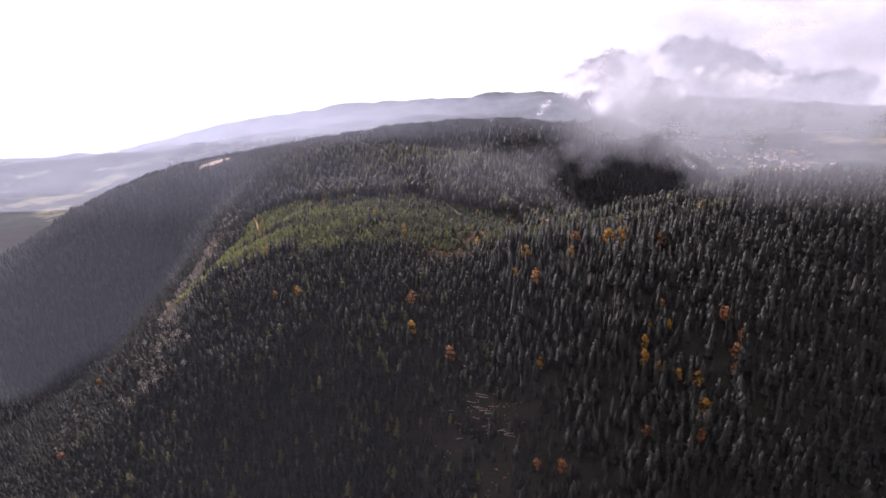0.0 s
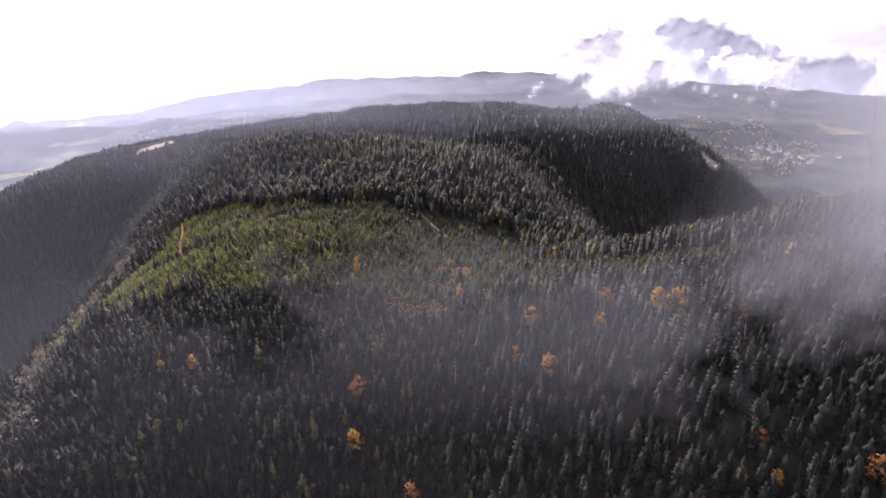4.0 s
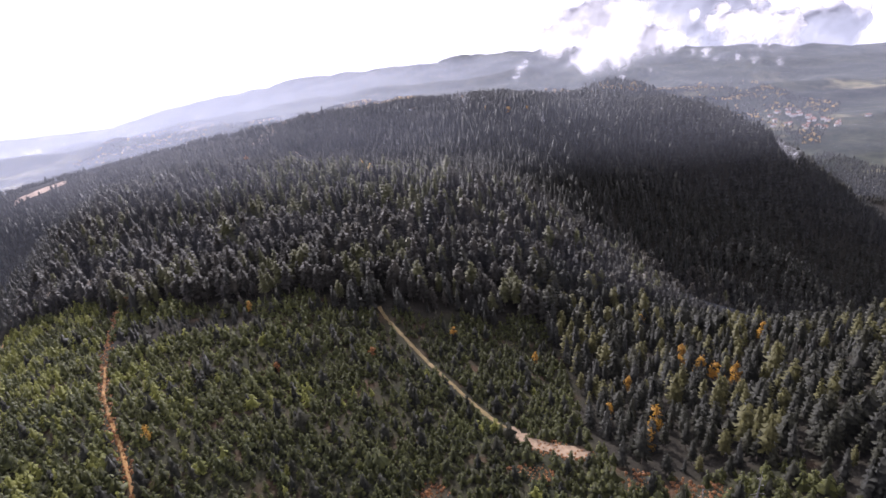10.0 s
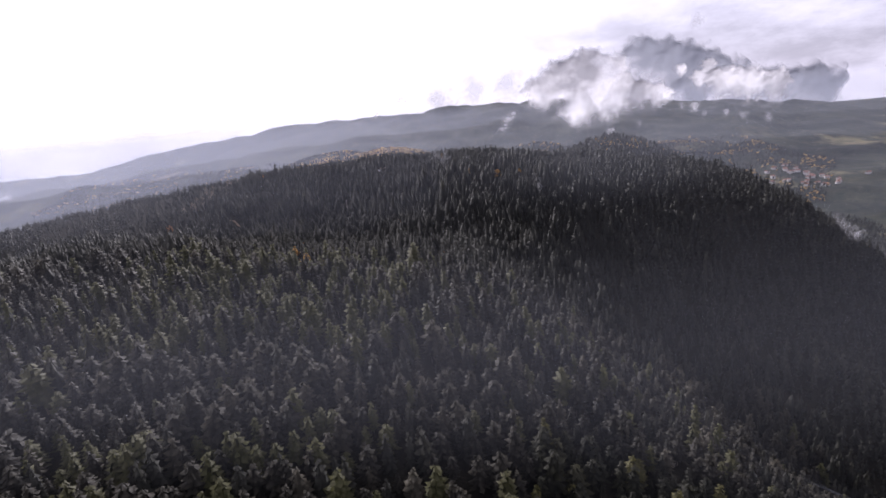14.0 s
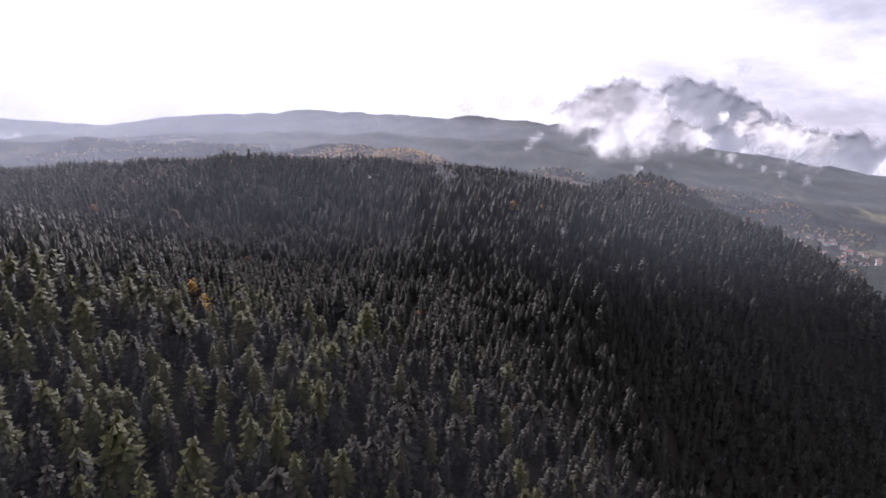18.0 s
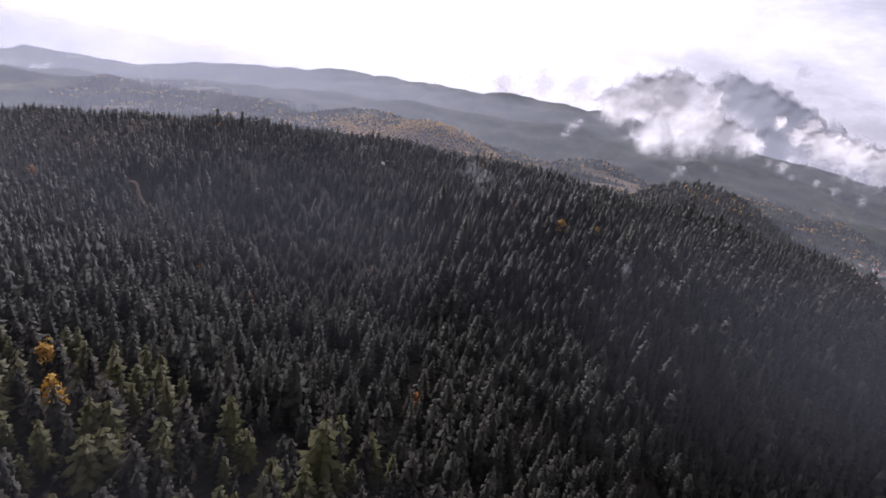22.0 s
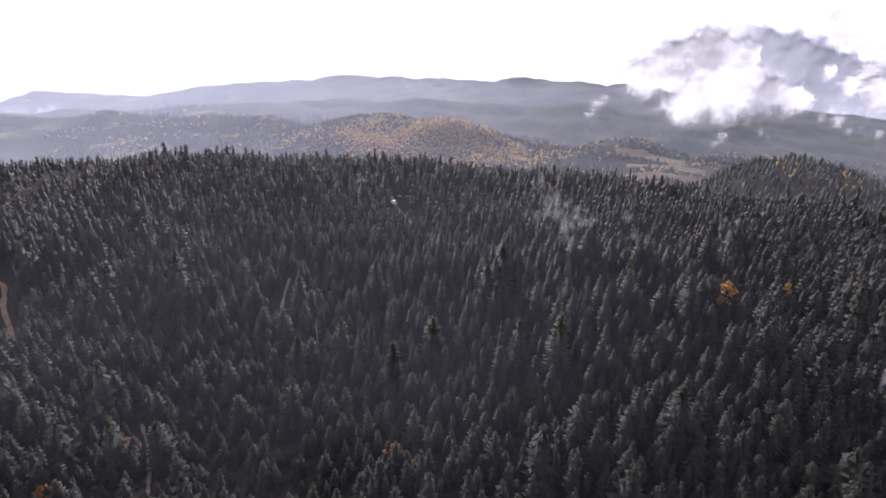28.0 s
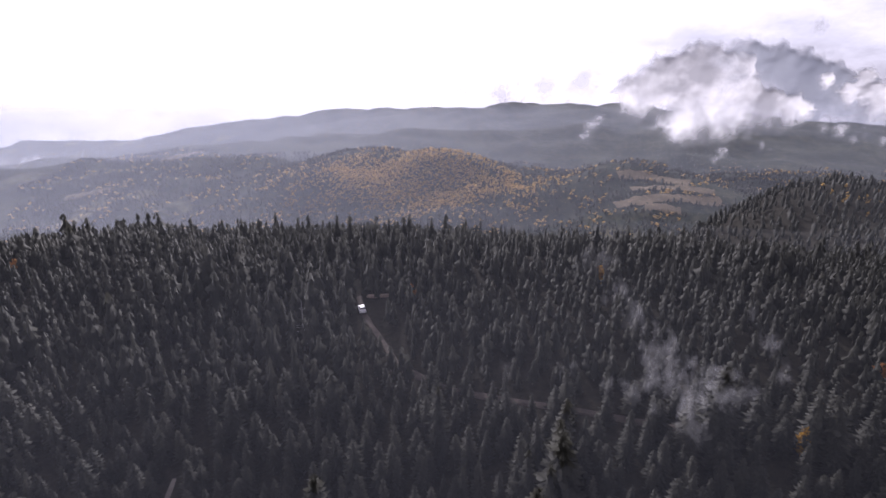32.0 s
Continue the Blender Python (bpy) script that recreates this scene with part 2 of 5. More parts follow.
HILLS_NORTH = [
    (-700, 1200, 190, 53), (-350, 1200, 190, 50), (0, 1200, 190, -10), (200, 1200, 190, 94), (480, 1200, 190, 43),
    (290, 1290, 85, 64), (370, 1290, 85, 3), (450, 1290, 85, 42), (-450, 1450, 190, 21), (0, 1450, 190, -24),
    (330, 1450, 190, 70), (650, 1450, 190, -39),
]
HILLS = HILLS_SOUTH + HILLS_PLATEAU + HILLS_SADDLE + HILLS_RIDGE + HILLS_NORTH

# long far ridges: crest line (east, north, height), half width of the slope
FAR_RIDGES = [
    ([(-3600, 3700, -90), (-3000, 3700, -60), (-2300, 3700, -20), (-1850, 3700, 0), (-1600, 3700, 60), (-1400, 3700, 110), (-1100, 3700, 175), (-800, 3700, 222), (-420, 3700, 262), (0, 3700, 293), (450, 3700, 303), (850, 3700, 283), (1250, 3700, 250), (1650, 3700, 208), (2100, 3700, 165), (2600, 3700, 115), (3600, 3700, 40)], 1150),
    ([(-720, 2120, 55), (-610, 2110, 85), (-500, 2100, 125), (-400, 2090, 150), (-320, 2080, 154), (-160, 2080, 138), (-20, 2080, 112), (90, 2080, 80), (200, 2100, 50)], 230),
    ([(120, 2060, 60), (300, 1990, 105), (450, 1960, 118), (620, 2000, 95), (800, 2100, 60)], 260),
    ([(-2500, 2500, 105), (-1700, 2450, 112), (-1100, 2500, 105), (-700, 2600, 80)], 420),
    ([(-4300, 4750, -120), (-3350, 4750, 0), (-2630, 4750, 125), (-2100, 4750, 195), (-1230, 4750, 215), (-300, 4750, 150)], 420),
]

# wooded spur that joins the last ridge to the small hill
SPUR = [(-25, 960, 266), (20, 958, 268), (55, 950, 270), (90, 948, 267), (130, 965, 262), (180, 1000, 254), (230, 1060, 239), (265, 1130, 231), (300, 1210, 227), (330, 1280, 223)]


def polyline(x, y, pts):
    """Distance to a polyline and its third coordinate at the nearest place."""
    best = np.full(np.shape(x), 1e9)
    val = np.zeros(np.shape(x))
    for (x0, y0, z0), (x1, y1, z1) in zip(pts[:-1], pts[1:]):
        dx, dy = x1 - x0, y1 - y0
        s = np.clip(((x - x0) * dx + (y - y0) * dy) / (dx * dx + dy * dy), 0, 1)
        d = np.hypot(x - x0 - s * dx, y - y0 - s * dy)
        near = d < best
        best = np.where(near, d, best)
        val = np.where(near, z0 + s * (z1 - z0), val)
    return best, val


def waves(x, y, size, seed):
    """Smooth uneven noise from a few crossing waves, about -1 to 1."""
    r = np.random.RandomState(seed)
    out = np.zeros(np.shape(x))
    for k in range(9):
        a, p = r.uniform(0, 6.283), r.uniform(0, 6.283)
        w = 6.283 / (size * r.uniform(0.6, 1.7))
        out = out + np.sin(w * (x * math.cos(a) + y * math.sin(a)) + p + 1.3 * np.sin(w * 0.6 * (y * math.cos(a) - x * math.sin(a)) + 2 * p))
    return out / 4.5


def height(x, y):
    x, y = np.asarray(x, float), np.asarray(y, float)
    z = np.full(np.shape(x), 20.0)
    for cx, cy, radius, rise in HILLS:
        z = z + rise * np.exp(-((x - cx) ** 2 + (y - cy) ** 2) / (2 * radius * radius))
    z = z + 1.6 * waves(x, y, 70, 3)
    for pts, width in FAR_RIDGES:
        d, top = polyline(x, y, pts)
        z = z + (top - 20) * np.exp(-(d / width) ** 2) * (1 + 0.055 * waves(x, y, 420, 7))
    d, top = polyline(x, y, SPUR)
    spur = top - 0.62 * d * d / (d + 45)
    z = 0.5 * (z + spur + np.sqrt((z - spur) ** 2 + 60))
    return z + 14 * waves(x, y, 260, 5) * np.clip((y - 1350) / 500, 0, 1)


# gravel road, tracks and clearings on the plan (east, north)
ROAD = [(-30, 528), (-26, 520), (-12, 501), (2, 480), (13, 464), (21, 451), (28, 443), (36, 438), (44, 432)]
TRACK_PLATEAU = [(-181, 580), (-171, 544), (-157, 515), (-141, 490), (-125, 466), (-108, 446), (-94, 430), (-82, 415), (-71, 401), (-63, 390), (-52, 374)]
TRACK_EDGE = [(-272, 580), (-258, 556), (-240, 520), (-226, 496), (-208, 466)]
ROAD_RIDGE = [(-37, 927), (-35, 921), (-31, 915), (-25, 906), (-22, 900), (-16, 896), (-9, 892), (4, 889), (20, 886), (34, 883), (48, 881), (66, 880), (100, 878)]
TRACK_WEST = [(-62, 877), (-61, 869), (-58, 859)]
TRACK_FAR_WEST = [(-170, 864), (-168, 868), (-163, 868), (-155, 858), (-147, 852), (-140, 846)]
TRACK_SOUTH = [(-80, 822), (-74, 816), (-68, 808), (-64, 800)]
FIELDS = [[(283, 1973), (349, 1978), (427, 1933)], [(249, 1835), (296, 1841), (379, 1849), (464, 1854)], [(296, 1904), (396, 1909), (461, 1884)], [(303, 1817), (368, 1802)],
          [(-1183, 2070), (-1150, 2090), (-1126, 2121), (-1101, 2153)], [(-1106, 2395), (-1067, 2414), (-1022, 2425), (-988, 2455)]]
GOLD_BANDS = [[(-118, 1995), (-56, 1997), (12, 1998), (80, 1962)], [(60, 1849), (113, 1818)], [(-400, 1945), (-319, 2000), (-202, 1980)]]
BARE = [(34, 439, 6), (42, 433, 5), (8, 391, 10), (-5, 391, 7), (29, 424, 6), (54, 418, 6), (68, 411, 8), (-2, 415, 6), (5, 380, 7), (-27, 355, 7), (-17, 350, 8), (-6, 348, 8), (17, 357, 6), (-5, 370, 6), (7, 241, 9), (22, 231, 8), (-9, 227, 7), (12, 209, 8), (-31, 917, 6), (-476, 888, 25)]
WAYS = [(ROAD, 2.9), (TRACK_PLATEAU, 1.5), (TRACK_EDGE, 1.9), (ROAD_RIDGE[:5], 1.8), (ROAD_RIDGE[4:9], 0.8), (ROAD_RIDGE[8:], 1.5), (TRACK_WEST, 2.2), (TRACK_FAR_WEST, 2.6), (TRACK_SOUTH, 2.0)]


def line_distance(x, y, pts):
    return polyline(x, y, [(a, b, 0.0) for a, b in pts])[0]


def young_share(x, y):
    """1 inside the young plantation on the plateau, 0 in the old forest."""
    wobble = 12 * waves(x, y, 60, 11)
    south = 352 - 0.19 * np.minimum(x, 0) + 0.6 * wobble
    north = 528 + 0.36 * np.maximum(0, -(x + 110)) + 9 * waves(x, y, 45, 12)
    inside = (y > south) & (y < north) & (x > -272 + wobble) & (x < 92 + 0.25 * (430 - y) * (y < 430) + wobble * 0.6)
    east = (x > 50 + 0.2 * wobble) & (y > 418)
    strip = (x > 25) & (x < 190) & (y > 354 + 0.2 * wobble) & (y < np.maximum(374, 415 - 0.45 * (x - 60)) + 0.3 * wobble)
    grove = (np.hypot((x + 205) / 42, (y - 470) / 10) < 1) | (np.hypot((x + 120) / 40, (y - 512) / 9) < 1)
    return (((inside & ~east) | strip) & ~grove).astype(float)


def clear_ground(x, y):
    """True where no tree stands: ways and bare patches."""
    out = np.zeros(np.shape(x), bool)
    for pts, width in WAYS:
        out |= line_distance(x, y, pts) < width
    for bx, by, br in BARE:
        out |= np.hypot(x - bx, (y - by) * 1.3) < br * (1 + 0.5 * waves(x, y, 9, 21))
    return out


def add_mesh(name, verts, faces_flat, counts, material_ids=None, attributes=(), smooth=False, normals=None):
    """A mesh from arrays: vertices (n, 3), loop vertex indices, loops a face."""
    me = bpy.data.meshes.new(name)
    nv, nl, nf = len(verts), len(faces_flat), len(counts)
    me.vertices.add(nv)
    me.vertices.foreach_set("co", np.ascontiguousarray(verts, np.float32).ravel())
    me.loops.add(nl)
    me.loops.foreach_set("vertex_index", np.ascontiguousarray(faces_flat, np.int32))
    me.polygons.add(nf)
    starts = np.zeros(nf, np.int32)
    starts[1:] = np.cumsum(counts)[:-1]
    me.polygons.foreach_set("loop_start", starts)
    if material_ids is not None:
        me.polygons.foreach_set("material_index", np.ascontiguousarray(material_ids, np.int32))
    me.polygons.foreach_set("use_smooth", np.full(nf, smooth, bool))
    for key, values in attributes:
        at = me.attributes.new(key, "FLOAT", "POINT")
        at.data.foreach_set("value", np.ascontiguousarray(values, np.float32))
    me.update(calc_edges=True)
    if normals is not None:
        at = me.attributes.new("custom_normal", "FLOAT_VECTOR", "POINT")
        at.data.foreach_set("vector", np.ascontiguousarray(normals, np.float32).ravel())
    return me


def crown_normals(v):
    """Soft shading normals of a crown: outwards from the trunk and up."""
    q = np.hypot(v[:, 0], v[:, 1])
    wide = max(q.max(), 1e-6)
    n = np.stack([v[:, 0] / wide, v[:, 1] / wide, 0.25 + 0.45 * np.clip(v[:, 2], 0, 1)], -1)
    n += np.random.RandomState(len(v)).normal(0, 0.2, n.shape)
    return n / np.linalg.norm(n, axis=1)[:, None]


def outward(v, f):
    """Winds the triangles so that they face outwards and up."""
    n = np.cross(v[f[:, 1]] - v[f[:, 0]], v[f[:, 2]] - v[f[:, 0]])
    flip = np.einsum("ij,ij->i", n, crown_normals(v)[f].mean(1)) < 0
    f = f.copy()
    f[flip] = f[flip][:, ::-1]
    return f


def build_ground():
    xs = 120 * np.sinh(np.linspace(-4.32, 4.32, 240))
    ys = np.concatenate([np.arange(-700, 0, 25), np.arange(0, 1000, 6), np.arange(1000, 2000, 12), np.arange(2000, 5400, 40)])
    X, Y = np.meshgrid(xs, ys)
    Z = height(X, Y)
    ny, nx = X.shape
    idx = np.arange(ny * nx).reshape(ny, nx)
    quads = np.stack([idx[:-1, :-1], idx[:-1, 1:], idx[1:, 1:], idx[1:, :-1]], -1).reshape(-1, 4)
    far = np.clip((Y - 1380 + 0.15 * np.abs(X)) / 120, 0, 1)
    lowland = np.clip((120 - Z) / 60, 0, 1)
    me = add_mesh("ground", np.stack([X, Y, Z], -1).reshape(-1, 3), quads.ravel(), np.full(len(quads), 4),
                  attributes=[("open", young_share(X, Y).ravel()), ("far", far.ravel()), ("lowland", lowland.ravel())], smooth=True)
    me.materials.append(M_GROUND)
    return tagged(new("ground", me), "forested mountain ground of needle litter, grass and far valley fields", "ground", kind="structure")


build_ground()


# ---- trees ----
def conifer(tiers, spokes, top, spread, seed, blunt=1.0, base=0.12, trunk=True, broad=0.6):
    """A conifer one metre high: a dim inner crown with whorls of drooping folded fronds round a tapered trunk.
    Returns vertices, triangles, material ids and how far each point is a tip painted with highlight."""
    r = np.random.RandomState(seed)
    v, f, m, sh = [], [], [], []

    def add(p, s):
        v.append(tuple(p))
        sh.append(s)
        return len(v) - 1

    if trunk:
        ring = [add((0.016 * math.cos(1.571 * j), 0.016 * math.sin(1.571 * j), -0.06), 0.0) for j in range(4)]
        tip = add((0, 0, 0.9), 0.0)
        for j in range(4):
            f.append((ring[j], ring[(j + 1) % 4], tip))
            m.append(1)
    # inner crown
    n = 5 if tiers > 3 else 4
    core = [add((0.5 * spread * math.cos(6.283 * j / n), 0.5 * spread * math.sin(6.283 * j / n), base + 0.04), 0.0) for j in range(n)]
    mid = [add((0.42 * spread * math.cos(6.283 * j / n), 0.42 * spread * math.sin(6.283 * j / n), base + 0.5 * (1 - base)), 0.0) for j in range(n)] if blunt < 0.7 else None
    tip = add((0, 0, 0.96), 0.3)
    for j in range(n):
        k = (j + 1) % n
        if mid:
            f += [(core[j], core[k], mid[k]), (core[j], mid[k], mid[j]), (mid[j], mid[k], tip)]
            m += [0, 0, 0]
        else:
            f.append((core[j], core[k], tip))
            m.append(0)
    # whorls of fronds
    for i in range(tiers):
        s = (i + 0.5) / tiers
        z0 = base + (1 - base) * s ** 0.95
        rad = spread * ((1 - s) ** blunt * 0.98 + 0.06)
        count = max(3, int(round(spokes * (1.05 - 0.5 * s))))
        turn = r.uniform(0, 6.283)
        step = (1 - base) / tiers
        for j in range(count):
            a = turn + 6.283 * (j + r.uniform(-0.3, 0.3)) / count
            q = rad * r.uniform(0.75, 1.2)
            half = broad * 3.1416 * q / count * r.uniform(0.8, 1.25)
            ca, sa = math.cos(a), math.sin(a)
            droop = step * r.uniform(0.1, 0.7) - 0.35 * step * s
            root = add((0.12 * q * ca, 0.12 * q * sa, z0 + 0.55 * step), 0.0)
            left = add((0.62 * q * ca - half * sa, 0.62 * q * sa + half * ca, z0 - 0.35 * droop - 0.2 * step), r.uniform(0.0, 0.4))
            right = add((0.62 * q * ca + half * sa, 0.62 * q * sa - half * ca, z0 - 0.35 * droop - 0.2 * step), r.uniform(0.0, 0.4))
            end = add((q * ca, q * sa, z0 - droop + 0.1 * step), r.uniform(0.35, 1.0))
            f += [(root, left, end), (root, end, right)]
            m += [0, 0]
    # leading shoot
    w = 0.022 * spread / 0.16
    lead = [add((w * math.cos(2.094 * j), w * math.sin(2.094 * j), 0.92), 0.3) for j in range(3)]
    tip = add((0, 0, 1.0), 0.9)
    for j in range(3):
        f.append((lead[j], lead[(j + 1) % 3], tip))
        m.append(0)
    v = np.array(v)
    return v, outward(v, np.array(f)), np.array(m), np.array(sh)


def broadleaf(clumps, leaves, seed, spread=0.3, base=0.3, leaf=1.0):
    """A small broadleaf one metre high: trunk, forked limbs and a loose crown of leaf clumps."""
    r = np.random.RandomState(seed)
    v, f, m, sh = [], [], [], []

    def stick(p, q, w0, w1):
        i = len(v)
        d = (Vector(q) - Vector(p)).normalized()
        s = d.orthogonal()
        t = d.cross(s)
        for c, w in ((p, w0), (q, w1)):
            for j in range(3):
                a = 6.283 * j / 3
                o = Vector(c) + s * (w * math.cos(a)) + t * (w * math.sin(a))
                v.append(tuple(o))
                sh.append(0.0)
        for j in range(3):
            k = (j + 1) % 3
            f.append((i + j, i + k, i + 3 + k))
            f.append((i + j, i + 3 + k, i + 3 + j))
            m.extend((1, 1))

    stick((0, 0, -0.05), (0.01, 0, 0.55), 0.018, 0.012)
    stick((0.01, 0, 0.55), (0.0, 0.01, 0.95), 0.012, 0.004)
    for c in range(clumps):
        z = r.uniform(base, 0.97)
        wide = spread * math.sin(math.pi * min(1, (z - base + 0.12) / (1.06 - base))) ** 0.7
        a, q = r.uniform(0, 6.283), wide * math.sqrt(r.uniform(0.05, 1))
        c0 = np.array((q * math.cos(a), q * math.sin(a), z))
        if c % 3 == 0:
            stick((0, 0, max(0.25, z - 0.2)), tuple(c0), 0.007, 0.003)
        for k in range(leaves):
            o = c0 + r.normal(0, 0.045, 3)
            d1, d2 = r.normal(0, 1, 3), r.normal(0, 1, 3)
            d1, d2 = d1 / np.linalg.norm(d1) * leaf * r.uniform(0.02, 0.045), d2 / np.linalg.norm(d2) * leaf * r.uniform(0.02, 0.045)
            i = len(v)
            for p in (o - d1, o + d2, o + d1, o - d2):
                v.append(tuple(p))
                sh.append(r.uniform(0, 0.9))
            f.append((i, i + 1, i + 2))
            f.append((i, i + 2, i + 3))
            m.extend((0, 0))
    v = np.array(v)
    return v, outward(v, np.array(f)), np.array(m), np.array(sh)


def plant(name, label, templates, x, y, tall, wide, tone, materials, seed):
    """Many trees in one mesh: each a turned, scaled copy of one of the templates."""
    r = np.random.RandomState(seed)
    z = height(x, y)
    pick = r.randint(0, len(templates), len(x))
    V, F, MI, TO, SH, NO = [], [], [], [], [], []
    off = 0
    for k, (v, f, m, sh) in enumerate(templates):
        sel = np.where(pick == k)[0]
        n = len(sel)
        if n == 0:
            continue
        a = r.uniform(0, 6.283, n)
        lean = r.normal(0, 0.025, (n, 2))
        c, s = np.cos(a)[:, None], np.sin(a)[:, None]
        w, h = (tall * wide)[sel][:, None], tall[sel][:, None]
        px = (v[:, 0] * c - v[:, 1] * s) * w + lean[:, :1] * v[:, 2] * h + x[sel][:, None]
        py = (v[:, 0] * s + v[:, 1] * c) * w + lean[:, 1:] * v[:, 2] * h + y[sel][:, None]
        pz = v[:, 2] * h + z[sel][:, None]
        V.append(np.stack([px, py, pz], -1).reshape(-1, 3))
        F.append((f[None] + (np.arange(n) * len(v))[:, None, None]).reshape(-1, 3) + off)
        MI.append(np.tile(m, n))
        TO.append(np.repeat(tone[sel], len(v)))
        SH.append(np.tile(sh, n))
        cn = crown_normals(v)
        NO.append(np.stack([cn[:, 0] * c - cn[:, 1] * s, cn[:, 0] * s + cn[:, 1] * c, np.tile(cn[:, 2], (n, 1))], -1).reshape(-1, 3))
        off += n * len(v)
    V, F = np.concatenate(V), np.concatenate(F)
    me = add_mesh(name, V, F.ravel(), np.full(len(F), 3), np.concatenate(MI), [("tone", np.concatenate(TO)), ("shoot", np.concatenate(SH))], smooth=True, normals=np.concatenate(NO))
    for mat in materials:
        me.materials.append(mat)
    return tagged(new(name, me), label, "forest", kind="stuff")


def scatter(x0, x1, y0, y1, step, seed):
    """A jittered grid of places."""
    r = np.random.RandomState(seed)
    X, Y = np.meshgrid(np.arange(x0, x1, step), np.arange(y0, y1, step))
    X = X + (np.arange(X.shape[0]) % 2)[:, None] * step * 0.5
    n = X.size
    return X.ravel() + r.uniform(-0.48, 0.48, n) * step, Y.ravel() + r.uniform(-0.48, 0.48, n) * step


def in_sight(x, y):
    """The fan of land that the flight overlooks."""
    return (np.abs(x - 10) < 150 + 1.05 * np.maximum(y, 0)) & (y > 70)


TREES_CLOSE = [conifer(15, 10, 1, 0.20 + 0.016 * k, 10 + k, 0.65, 0.06, broad=0.42) for k in range(6)]
TREES_NEAR = [conifer(7, 7, 1, 0.19 + 0.016 * k, 20 + k, 0.65, 0.08, broad=0.5) for k in range(6)]
TREES_MID = [conifer(3, 5, 1, 0.20 + 0.016 * k, 30 + k, 0.65, 0.10, broad=0.55) for k in range(5)]
TREES_FAR = [conifer(3, 4, 1, 0.19 + 0.02 * k, 50 + k, 0.75, 0.2, trunk=False) for k in range(4)]
TREES_TINY = [conifer(1, 4, 1, 0.21 + 0.02 * k, 60 + k, 0.7, 0.15, trunk=False) for k in range(4)]
FIRS_NEAR = [conifer(7, 8, 1, 0.205 + 0.016 * k, 70 + k, 0.5, 0.22, broad=0.5) for k in range(6)]
YOUNG = [conifer(3, 5, 1, 0.30 + 0.025 * k, 90 + k, 0.7, 0.04, trunk=False, broad=0.5) for k in range(6)]
TUFTS = [conifer(1, 5, 1, 0.75 + 0.1 * k, 95 + k, 0.5, 0.05, trunk=False) for k in range(3)]


def pole_stand(x, y):
    """Close low spruces on the south-western slope."""
    return (x < 18 + 14 * waves(x, y, 60, 41)) & (x > -420) & (y < 372) & (y > 75)


def old_forest_places():
    """Places of the old trees: closer together on the ridge that the flight ends over."""
    x, y = scatter(-950, 900, 75, 1120, 5.0, 1)
    ridge = (np.abs(x) < 190) & (y > 765) & (y < 1000)
    slope = (x > 0) & (x < 330) & (y < 360)
    x2, y2 = scatter(-190, 190, 765, 1000, 3.3, 7)
    x3, y3 = scatter(0, 330, 75, 360, 4.0, 9)
    x, y = np.concatenate([x[~ridge & ~slope], x2, x3]), np.concatenate([y[~ridge & ~slope], y2, y3])
    gaps = np.random.RandomState(6).uniform(size=len(x)) < np.where(y > 760, 0.02, 0.10) + np.where(y > 760, 0.08, 0.16) * waves(x, y, 28, 39)
    brink = (np.abs(x + 296 + 0.3 * (y - 490)) < 14) & (y > 330) & (y < 570)
    keep = ~gaps & ~brink & in_sight(x, y) & (young_share(x, y) < 0.5) & ~clear_ground(x, y) & ~pole_stand(x, y)
    return x[keep], y[keep]


